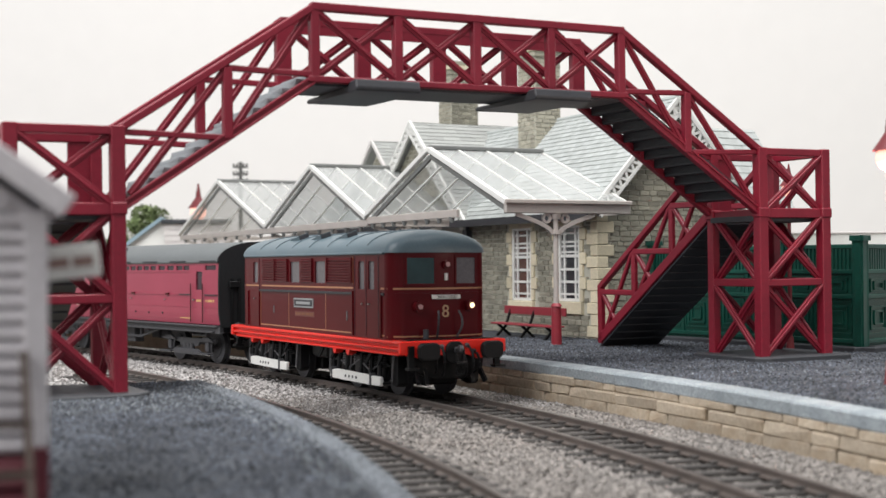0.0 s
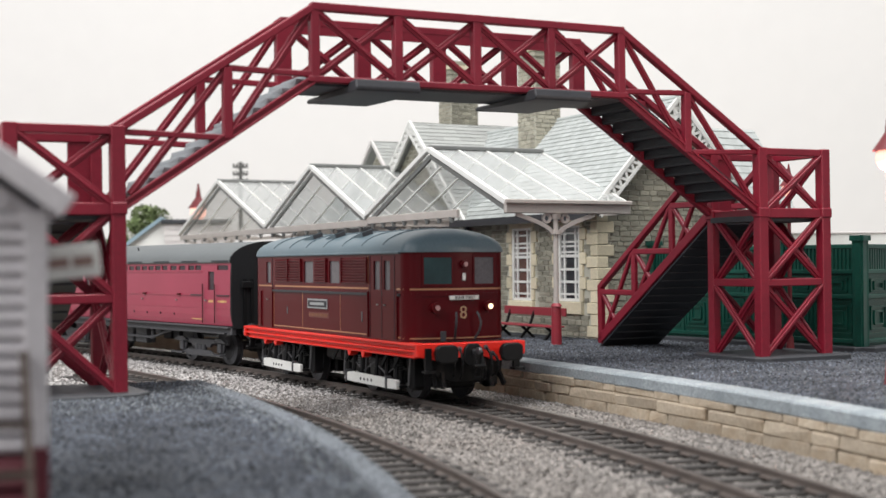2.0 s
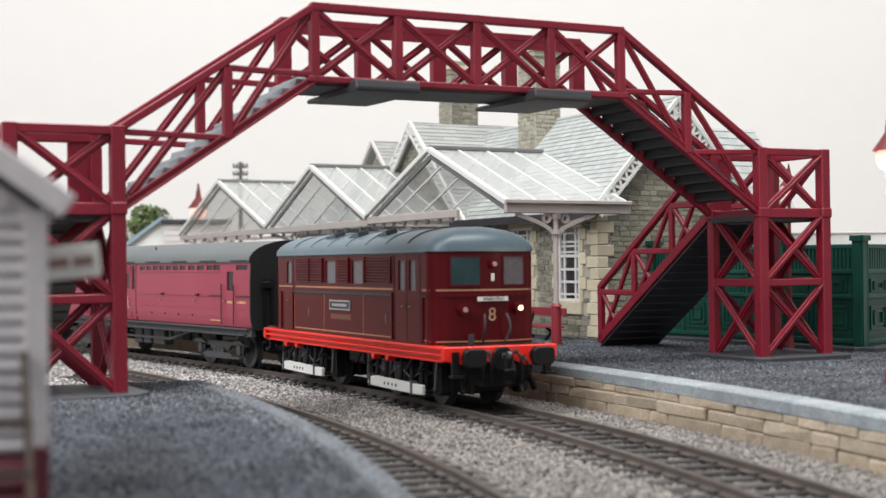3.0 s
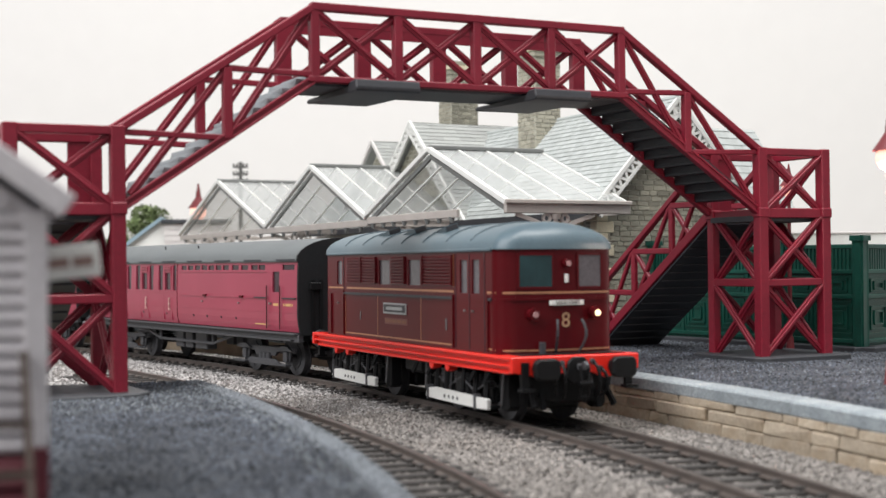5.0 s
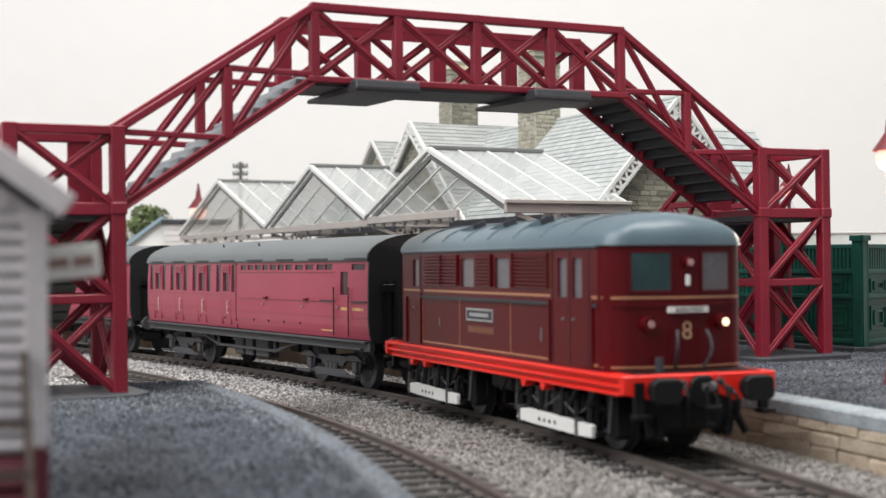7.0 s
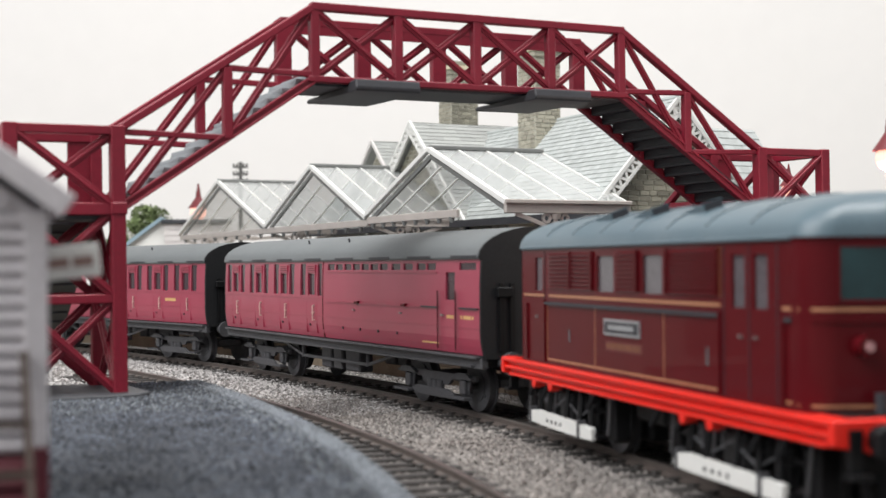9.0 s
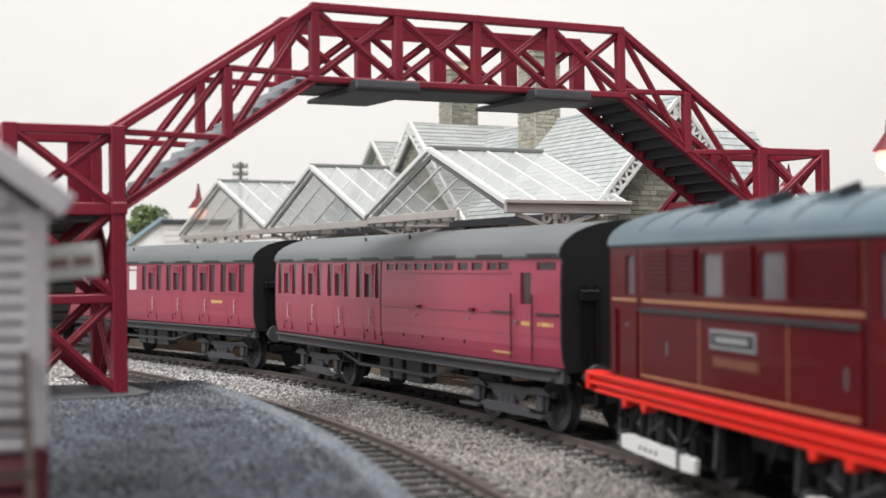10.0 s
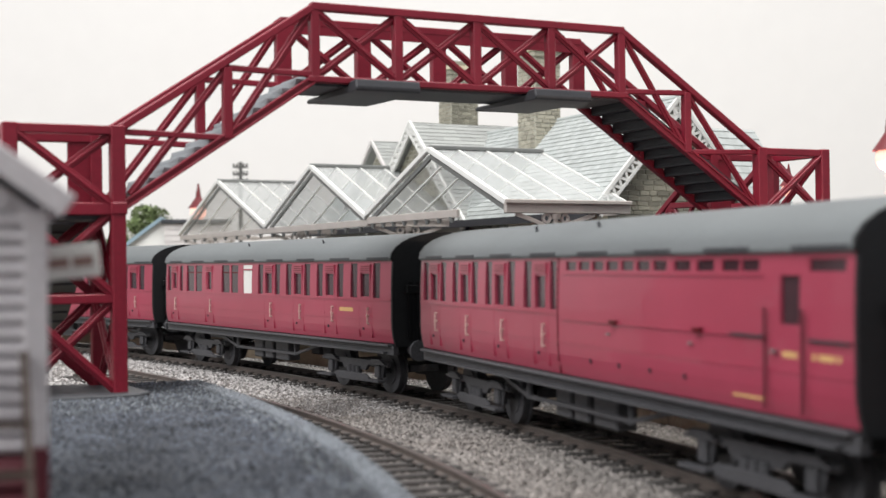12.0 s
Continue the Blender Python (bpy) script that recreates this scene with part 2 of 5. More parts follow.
def panel(bm, x0, x1, z0, z1, holes, yf, depth, extra=()):
    """An upright skin facing -y over x0..x1, z0..z1, with holes (xa, xb, za, zb) that have reveals of that depth."""
    xs = sorted({x0, x1, *[h[0] for h in holes], *[h[1] for h in holes]})
    zs = sorted({z0, z1, *extra, *[h[2] for h in holes], *[h[3] for h in holes]})
    def hole(i, j):
        if i < 0 or j < 0 or i >= len(xs) - 1 or j >= len(zs) - 1:
            return False
        x, z = (xs[i] + xs[i + 1]) / 2, (zs[j] + zs[j + 1]) / 2
        return any(a < x < b and c < z < d for a, b, c, d in holes)
    def quad(*p):
        bm.faces.new([bm.verts.new(v) for v in p])
    for i in range(len(xs) - 1):
        for j in range(len(zs) - 1):
            a, b, c, d = xs[i], xs[i + 1], zs[j], zs[j + 1]
            if not hole(i, j):
                quad((a, yf(c), c), (b, yf(c), c), (b, yf(d), d), (a, yf(d), d))
                continue
            if not hole(i - 1, j):
                quad((a, yf(c), c), (a, yf(d), d), (a, yf(d) + depth, d), (a, yf(c) + depth, c))
            if not hole(i + 1, j):
                quad((b, yf(d), d), (b, yf(c), c), (b, yf(c) + depth, c), (b, yf(d) + depth, d))
            if not hole(i, j - 1):
                quad((b, yf(c), c), (a, yf(c), c), (a, yf(c) + depth, c), (b, yf(c) + depth, c))
            if not hole(i, j + 1):
                quad((a, yf(d), d), (b, yf(d), d), (b, yf(d) + depth, d), (a, yf(d) + depth, d))
    return bm


# ---- the line of the track: its heading over the length s, its place, and a point beside it ----
def heading(s):
    w = max(-800.0, min(140.0, s)) / 300.0
    return -1.600972 - 0.583953 * w - 0.207286 * w ** 2 - 0.042490 * w ** 3


S0, DS = -1400.0, 2.0
LINE = [None] * 801
LINE[550] = (18.285, 355.624)
for i in range(550, 800):
    h = heading(S0 + DS * (i + 0.5))
    LINE[i + 1] = (LINE[i][0] + DS * math.cos(h), LINE[i][1] + DS * math.sin(h))
for i in range(550, 0, -1):
    h = heading(S0 + DS * (i - 0.5))
    LINE[i - 1] = (LINE[i][0] - DS * math.cos(h), LINE[i][1] - DS * math.sin(h))


def along(s, off=0.0):
    """The point at length s, off to the left of the running direction."""
    k = min(799.0, max(0.0, (s - S0) / DS))
    i = int(k)
    f = k - i
    h = heading(s)
    x = LINE[i][0] * (1 - f) + LINE[i + 1][0] * f
    y = LINE[i][1] * (1 - f) + LINE[i + 1][1] * f
    return x - off * math.sin(h), y + off * math.cos(h)


def sweep(name, s0, s1, step, section, material, parent=None, closed=True, wobble=0.0, **tags):
    """A section of (off, z) points drawn along the line from s0 to s1."""
    n = int((s1 - s0) / step) + 1
    k = len(section)
    verts, faces = [], []
    for i in range(n):
        s = s0 + (s1 - s0) * i / (n - 1)
        for o, z in section:
            x, y = along(s, o)
            verts.append((x, y, z + (wobble * noise.noise(Vector((x * 0.11, y * 0.11, o))) if wobble else 0)))
    for i in range(n - 1):
        for j in range(k if closed else k - 1):
            a, b = i * k + j, i * k + (j + 1) % k
            faces.append((a, b, b + k, a + k))
    if closed:
        faces += [tuple(range(k))[::-1], tuple((n - 1) * k + j for j in range(k))]
    return raw(name, verts, faces, material, parent, **tags)


PLAT_R, PLAT_L = 8.8, 8.0
EDGE_R, EDGE_L = 32.0, -72.8
TRACK2 = -57.0


# ---- setting: board, backdrop, tracks, platforms ----
raw("ground", [(-1500, -900, -6), (1500, -900, -6), (1500, 1320, -6), (-1500, 1320, -6)], [(0, 1, 2, 3)], BOARD, label="dull brown layout baseboard under the track", category="baseboard", kind="structure")
bmb = nb()
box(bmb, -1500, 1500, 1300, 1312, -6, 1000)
tagged(part("backdrop", bmb, BACKDROP), "plain off-white backdrop card with a faint added glow behind the layout", "backdrop", "", "structure")

bed = sweep("ballast_bed", -800, 60, 10, [(-86, -5.5), (-86, -3.2), (-75, -3.0), (-40, -2.9), (-28, -3.0), (-16, -2.9), (16, -2.9), (35, -2.4), (35, -5.5)], BALLASTBED, label="fine ballast bed under both tracks", category="ballast", kind="structure", wobble=0.25)


def ballast(name, count, s0, s1, o0, o1, size, seed, z0, keep, material=BALLAST):
    rng = np.random.default_rng(seed)
    verts, faces = [], []
    base = np.array([(1, 0, 0), (-1, 0, 0), (0, 1, 0), (0, -1, 0), (0, 0, 1), (0, 0, -1)], float)
    tri = [(0, 2, 4), (2, 1, 4), (1, 3, 4), (3, 0, 4), (2, 0, 5), (1, 2, 5), (3, 1, 5), (0, 3, 5)]
    S, O = rng.uniform(s0, s1, count), rng.uniform(o0, o1, count)
    R = rng.uniform(0.55, 1.25, count) * size
    for s, o, r in zip(S, O, R):
        if not keep(s, o):
            continue
        x, y = along(s, o)
        a = rng.uniform(0, 6.28)
        b = base * rng.uniform(0.6, 1.25, (6, 1)) * r * np.array((1.15, 0.9, 0.75))
        c, d = math.cos(a), math.sin(a)
        tilt = rng.normal(0, 0.4)
        z = b[:, 2] + tilt * b[:, 0]
        n = len(verts)
        verts.extend(zip(x + c * b[:, 0] - d * b[:, 1], y + d * b[:, 0] + c * b[:, 1], z0(o) + z))
        faces.extend((n + p, n + q, n + t) for p, q, t in tri)
    return raw(name, verts, faces, material, label="pale grey-brown stone ballast between the rails and tracks", category="ballast", kind="stuff")


def bed_height(o):
    heap = 0.45 * math.exp(-((o + 27) / 9.0) ** 2)
    inside = 0.35 if abs(o) < 7.5 or abs(o - TRACK2) < 7.5 else 0.0
    return -2.45 + heap - inside


def clear(s, o):
    for c in (0.0, TRACK2):
        if abs(abs(o - c) - 8.25) < 0.9:
            return False
        if abs(o - c) < 15.5 and (s % 8.2) < 3.2  and (int(s * 7 + o * 3) % 23):
            return False
    return True


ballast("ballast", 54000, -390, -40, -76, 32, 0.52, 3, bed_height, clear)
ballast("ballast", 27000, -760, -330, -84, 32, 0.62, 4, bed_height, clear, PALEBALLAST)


def track(name, centre, s0, s1, label):
    t = thing(name, Matrix(), label, "track", "", "structure")
    for k in (-1, 1):
        o = centre + k * 8.25
        r = sweep("rail", s0, s1, 6, [(o - 1.3, -2.0), (o + 1.3, -2.0), (o + 1.3, -1.6), (o + 0.4, -1.3), (o + 0.4, -0.7), (o + 0.62, -0.5), (o + 0.62, -0.08), (o - 0.62, -0.08), (o - 0.62, -0.5), (o - 0.4, -0.7), (o - 0.4, -1.3), (o - 1.3, -1.6)], RAIL, t)
        sweep("rail_head", s0, s1, 6, [(o - 0.55, -0.08), (o + 0.55, -0.08), (o + 0.5, 0.0), (o - 0.5, 0.0)], RAILTOP, r)
    me = finish(bevelled(box(nb(), -1.6, 1.6, -15, 15, -3.6, -1.95), 0.15), "sleeper", SLEEPER)
    mc = bmesh.new()
    for k in (-1, 1):
        for d in (-1.5, 1.5):
            box(mc, -0.9, 0.9, k * 8.25 + d - 0.8, k * 8.25 + d + 0.8, -2.02, -1.25)
    chair = finish(mc, "rail_chair", SLEEPER)
    n = int((s1 - s0) / 8.2)
    for i in range(n):
        s = math.ceil(s0 / 8.2) * 8.2 + i * 8.2 + 1.6
        x, y = along(s, centre)
        m = at_mm(x, y, 0, 0, 0, math.degrees(heading(s)) + random.uniform(-0.8, 0.8))
        same_part("sleeper", me, t, m)
        same_part("rail_chair", chair, t, m)
    return t


track("track", 0.0, -800, 40, "weathered brown steel rails on dark sleepers")
track("track", TRACK2, -520, 0, "weathered rails of the second line on dark sleepers")


def platform(name, side, edge, top, s0, s1, width, label):
    """A platform: grit surface, coping stones, and a wall of stone blocks under them on the track side."""
    cw = 7.0 if side > 0 else 4.0
    o1 = edge + side * cw
    t = thing(name, Matrix(), label, "platform", "", "structure")
    k = 14
    n = int((s1 - s0) / 6) + 1
    verts, faces = [], []
    for i in range(n):
        s = s0 + (s1 - s0) * i / (n - 1)
        for j in range(k + 1):
            o = o1 + side * (width - cw) * (j / k) ** 1.5
            x, y = along(s, o)
            verts.append((x, y, top + 0.18 * noise.noise(Vector((x * 0.13, y * 0.13, 0))) + 0.1 * noise.noise(Vector((x * 0.5, y * 0.5, 3)))))
    for i in range(n - 1):
        for j in range(k):
            a = i * (k + 1) + j
            faces.append((a, a + 1, a + k + 2, a + k + 1))
    raw("surface", verts, faces, PLATFORM, t, "dark blue-grey gritted platform surface")
    e = edge + side * 1.6
    sweep("wall_core", s0, s1, 10, [(e, -5.5), (e, top - 2.6), (edge + side * width, top - 2.6), (edge + side * width, -5.5)], WALLJOINT, t)
    s = s0
    while s < s1 - 5:
        ln = min(random.uniform(34, 52), s1 - s)
        sweep("coping_stone", s + 0.06, s + ln - 0.06, 6, [(edge, top - 3.2), (edge - side * 0.25, top - 2.9), (edge - side * 0.25, top - 0.35), (edge + side * 0.35, top + 0.12), (o1, top + 0.2), (o1 + side * 0.6, top - 0.4), (o1, top - 3.2)], COPING if side > 0 else COPING2, t)
        s += ln
    return t


plat_r = platform("platform_right", 1, EDGE_R, PLAT_R, -760, 20, 175, "gritted station platform with grey coping and sandstone wall")
plat_l = platform("platform_left", -1, EDGE_L, PLAT_L, -345, 0, 150, "gritted station platform with rounded grey edge")


def block_wall(t, side, edge, s0, s1, courses):
    for zc0, zc1 in courses:
        s = s0 + random.uniform(0, 6)
        while s < s1:
            ln = random.choice((6, 9, 11, 14, 18, 22)) * random.uniform(0.85, 1.15)
            x, y = along(s + ln / 2, edge + side * random.uniform(0.5, 0.85))
            b = nb()
            w = ln / 2 - 0.05
            box(b, -w, w, -0.9 * side, 0.9 * side, zc0 - 0.02, zc1 + 0.02)
            for v in b.verts:
                v.co += Vector((random.uniform(-0.35, 0.35), random.uniform(-0.4, 0.4), random.uniform(-0.35, 0.3)))
            bevelled(b, 0.42)
            ob = part("stone_block", b, WALLSTONE, t)
            ob.matrix_basis = at_mm(x, y, 0, 0, 0, math.degrees(heading(s + ln / 2)))
            s += ln


def scatter(name, count, s0, s1, o0, o1, top, size, seed, label, material=GRIT):
    rng = np.random.default_rng(seed)
    verts, faces = [], []
    tri = [(0, 1, 3), (1, 2, 3), (2, 0, 3)]
    for _ in range(count):
        s, o = rng.uniform(s0, s1), o0 + (o1 - o0) * rng.uniform(0, 1) ** 1.3
        x, y = along(s, o)
        r = size * rng.uniform(0.5, 1.3)
        a = rng.uniform(0, 6.28)
        n = len(verts)
        for i in range(3):
            verts.append((x + r * math.cos(a + i * 2.1), y + r * math.sin(a + i * 2.1), top - 0.05))
        verts.append((x, y, top + r * 0.9))
        faces += [(n + p, n + q, n + w) for p, q, w in tri]
    return raw(name, verts, faces, material, label=label, category="grit", kind="stuff")


scatter("platform_grit", 26000, -470, -60, EDGE_R + 8, EDGE_R + 120, PLAT_R + 0.05, 0.42, 5, "loose blue-grey grit on the platform")
scatter("platform_grit", 17000, -345, -100, EDGE_L - 6, EDGE_L - 110, PLAT_L + 0.05, 0.42, 6, "loose blue-grey grit on the platform")


scatter("pale_grit", 1500, -430, -80, EDGE_R + 6, EDGE_R + 110, PLAT_R + 0.08, 0.34, 7, "pale flecks of grit on the platform", PALEGRIT)
scatter("pale_grit", 2600, -345, -60, EDGE_L - 0.3, EDGE_L - 11, PLAT_L + 0.1, 0.36, 8, "pale grit along the platform edge", PALEGRIT)
scatter("pale_grit", 1500, -318, -262, EDGE_L - 5, EDGE_L - 48, PLAT_L + 0.1, 0.36, 9, "pale grit round the footbridge base", PALEGRIT)


# ---- footbridge ----
def footbridge():
    t = thing("footbridge", at_mm(97.5, 414.7, 0, 0, -0.4, 27), "dark red plastic lattice footbridge with grey treads spanning both tracks", "footbridge")
    W, MID = 23.0, -196.6

    def add(name, p, q, w, h, m=BRIDGE, bev=0.25, side=None):
        b = beam(nb(), p, q, w, h, side)
        bevelled(b, bev)
        return part(name, b, m, t)

    def lattice(p, q, flat=2.2, rib=0.8, thick=1.9):
        """A flat lattice bar with a raised rib along its middle."""
        b = bevelled(beam(nb(), p, q, thick * 0.5, flat), 0.15)
        r = bevelled(beam(nb(), p, q, thick, rib), 0.15)
        me = bpy.data.meshes.new("rib")
        r.to_mesh(me)
        r.free()
        b.from_mesh(me)
        bpy.data.meshes.remove(me)
        return part("brace", b, BRIDGE, t)

    for mir in (False, True):
        def X(x):
            return MID - x if mir else x
        # tower
        b = prism(nb(), [(X(x), y) for x, y in ((-6.5, -4), (-3, -7.5), (28.5, -7.5), (31.5, -4.5), (31.5, W + 3), (28.5, W + 5), (-3, W + 5), (-6.5, W + 2.5))], "z", 7.6, 10.2)
        part("plinth", bevelled(b, 0.3), PLINTH, t, "dark grey base plate")
        for x in (0, 25):
            for y in (0, W):
                k = 3.4 if y == 0 else 2.9
                add("post", (X(x), y, 9.7), (X(x), y, 74.0), k, k)
                b = box(nb(), X(x) - 2.0, X(x) + 2.0, y - 2.0, y + 2.0, 52.6, 55.6)
                part("collar", bevelled(b, 0.3), BRIDGE, t)
        b = box(nb(), min(X(0.8), X(7.0)), max(X(0.8), X(7.0)), W - 0.7, W + 0.7, 55.0, 73.0)
        part("side_board", bevelled(b, 0.2), BRIDGE, t, "wide red landing board")
        levels = (10.0, 32.6, 54.0, 72.8)
        for y in (0, W):
            for i, z in enumerate(levels[1:]):
                add("rail", (X(0), y, z), (X(25), y, z), 2.4, 3.0 if i == 1 else 2.2)
            for i in range(3):
                if i == 2 and y == W:
                    continue
                z0, z1 = levels[i] + 0.6, levels[i + 1] - 0.6
                lattice((X(1), y - 0.4, z0), (X(24), y - 0.4, z1))
                lattice((X(24), y + 0.4, z0), (X(1), y + 0.4, z1))
        for x in (0, 25):
            for i, z in enumerate(levels[1:]):
                if i == 2 and x == 0:
                    continue
                add("rail", (X(x), 0, z), (X(x), W, z), 2.4, 2.4)
            for i in range(3 if x == 25 else 2):
                z0, z1 = levels[i] + 0.6, levels[i + 1] - 0.6
                lattice((X(x) - 0.4, 1, z0), (X(x) - 0.4, W - 1, z1))
                lattice((X(x) + 0.4, W - 1, z0), (X(x) + 0.4, 1, z1))
        b = box(nb(), min(X(-2), X(27)), max(X(-2), X(27)), 1.2, W - 1.2, 51.5, 53.2)
        part("landing", b, UNDER, t, "charcoal landing floor")
        # upper flight
        for y in (0, W):
            b = bevelled(beam(nb(), (X(-1), y, 54.45), (X(-51), y, 87.9), 1.3, 2.3), 0.15)
            part("stringer", b, BRIDGE, t)
            for dz in (-1.0, 1.0):
                add("stringer_flange", (X(-1), y, 54.45 + dz), (X(-51), y, 87.9 + dz), 2.2, 0.6, BRIDGE, 0.12)
            add("handrail", (X(0), y, 72.9), (X(-51.2), y, 106.6), 2.6, 1.9)
            add("post", (X(-27.6), y, 71.6), (X(-27.6), y, 89.6), 2.4, 2.4)
            add("rail", (X(-27.6), y, 71.9), (X(-1), y, 72.6), 1.6, 1.5)
            add("rail", (X(-51), y, 88.9), (X(-27.6), y, 89.4), 1.6, 1.5)
            lattice((X(-50), y, 105.0), (X(-28.6), y, 73.4), 2.0, 0.7, 1.6)
            lattice((X(-27), y, 88.6), (X(-3), y, 57.4), 2.0, 0.7, 1.6)
        for i in range(12):
            x, z = -4.0 - i * 3.85, 58.7 + i * 2.6
            b = box(nb(), min(X(x - 4.2), X(x)), max(X(x - 4.2), X(x)), 1.1, W - 1.1, z - 0.5, z + 0.5)
            # Mirrored flight gets the lit tread tone, the other the shaded one.
            part("tread", bevelled(b, 0.15), LITTREAD if mir else SHADETREAD, t, "stair tread with light or shade put into its grey")
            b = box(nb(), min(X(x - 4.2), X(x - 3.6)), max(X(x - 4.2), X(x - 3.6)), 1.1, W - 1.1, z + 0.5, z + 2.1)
            part("riser", b, LITTREAD if mir else SHADETREAD, t)
        if not mir:
            # Added dark sheet: closes the gaps so the underside reads as shade.
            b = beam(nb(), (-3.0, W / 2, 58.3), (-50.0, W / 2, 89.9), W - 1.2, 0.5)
            part("stair_shade_sheet", b, SHADETREAD, t, "added dark sheet that stands for shade under the stair treads")
        # lower flight, away from the tracks behind the tower
        for x in (0.0, 25.0):
            add("stringer", (X(x), W + 1, 54.6), (X(x), W + 65.5, 11.4), 2.0, 3.2)
            add("handrail", (X(x), W, 74.8), (X(x), W + 65.5, 30.2), 2.2, 2.0)
            add("post", (X(x), W + 65.0, 10.0), (X(x), W + 65.0, 31.2), 2.0, 2.4)
            for a0, a1 in ((0, 22), (22, 44), (44, 65)):
                z0 = 73.6 - (a0 + 1) * 0.683
                zl = 53.8 - a1 * 0.664
                zr = 73.0 - a1 * 0.683
                if a1 < 65:
                    add("post", (X(x), W + a1, zl), (X(x), W + a1, 74.2 - a1 * 0.683), 1.6, 2.2)
                add("rail", (X(x), W + a0 + 0.4, zr), (X(x), W + a1, zr), 1.8, 1.9)
                add("brace", (X(x), W + a0 + 1, z0), (X(x), W + a1 - 1, zl + 1), 1.4, 1.5)
                add("brace", (X(x), W + a0 + 11, 53.8 - (a0 + 11) * 0.664), (X(x), W + a1 - 0.6, zr), 1.4, 1.5)
        b = beam(nb(), (X(12.5), W + 2, 51.3), (X(12.5), W + 65.6, 8.9), 25.6, 0.7)
        part("soffit", b, UNDER, t, "charcoal underside of the stairs")
        for i in range(15):
            y = W + 5 + i * 4.0
            zb = 51.3 - (y - W - 2) * 42.4 / 63.6
            part("soffit_rib", beam(nb(), (X(0.2), y, zb - 0.35), (X(24.8), y, zb - 0.35), 0.9, 0.5), UNDER, t)
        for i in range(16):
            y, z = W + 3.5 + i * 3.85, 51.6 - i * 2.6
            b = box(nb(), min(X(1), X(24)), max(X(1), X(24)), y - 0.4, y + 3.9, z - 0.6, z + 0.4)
            # Lower treads in charcoal, the shade under the flight painted in.
            part("tread", b, UNDER, t, "stair tread with light or shade put into its grey")
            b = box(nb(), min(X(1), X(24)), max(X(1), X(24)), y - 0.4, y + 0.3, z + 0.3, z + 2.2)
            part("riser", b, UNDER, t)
    # deck
    posts = [-51.0 - 23.65 * i for i in range(5)]
    for y in (0, W):
        add("handrail", (-50, y, 106.4), (MID + 50, y, 106.4), 2.8, 2.1)
        add("girder", (-49, y, 87.7), (MID + 49, y, 87.7), 2.6, 1.7)
        for x in posts:
            add("post", (x, y, 87.0), (x, y, 106.6), 2.5 if y == 0 else 4.4, 2.5)
        for i in range(4):
            a, b2 = posts[i], posts[i + 1]
            lattice((a - 0.5, y - 0.4, 88.4), (b2 + 0.5, y - 0.4, 105.2), 2.0, 0.7, 1.7)
            lattice((b2 + 0.5, y + 0.4, 88.4), (a - 0.5, y + 0.4, 105.2), 2.0, 0.7, 1.7)
    b = box(nb(), MID + 49, -49, 1.2, W - 1.2, 86.2, 87.4)
    part("deck", b, UNDER, t, "charcoal bridge deck")
    b = box(nb(), MID + 52, -52, W - 1.3, W - 0.6, 103.0, 106.0)
    part("inner_rail", b, BRIDGE, t)
    for c in (-127.4, -74.0):
        b = prism(nb(), [(-6.0, 84.6), (-6.4, 85.4), (-5.8, 87.6), (-1.6, 87.4), (-1.5, 86.0), (W + 5, 86.0), (W + 6, 85.4), (W + 5.6, 84.8), (W + 1, 84.8), (0, 84.5)], "x", c - 9.2, c + 9.2)
        part("smoke_deflector", bevelled(b, 0.3), UNDER, t, "dark grey smoke deflector under the deck")
    return t


footbridge()


# ---- vehicles: x runs forward, z from the rail tops ----
def wheelset(parent, x, r):
    b = nb()
    for y in (-1, 1):
        rod(b, (0, y * 7.3, 0), (0, y * 9.2, 0), r, 24)
        rod(b, (0, y * 6.9, 0), (0, y * 7.3, 0), r + 0.7, 24)
        rod(b, (0, y * 9.2, 0), (0, y * 9.45, 0), r * 0.62, 12)
        box(b, -r * 0.75, r * 0.75, min(y * 9.2, y * 9.4), max(y * 9.2, y * 9.4), -0.35, 0.35)
    rod(b, (0, -11, 0), (0, 11, 0), 0.8, 8)
    ob = part("wheelset", b, FRAMEGREY, parent, "dark metal wheels on an axle", True)
    ob.location = (x * MM, 0, r * MM)
    return ob, x, r


WHEELS = []


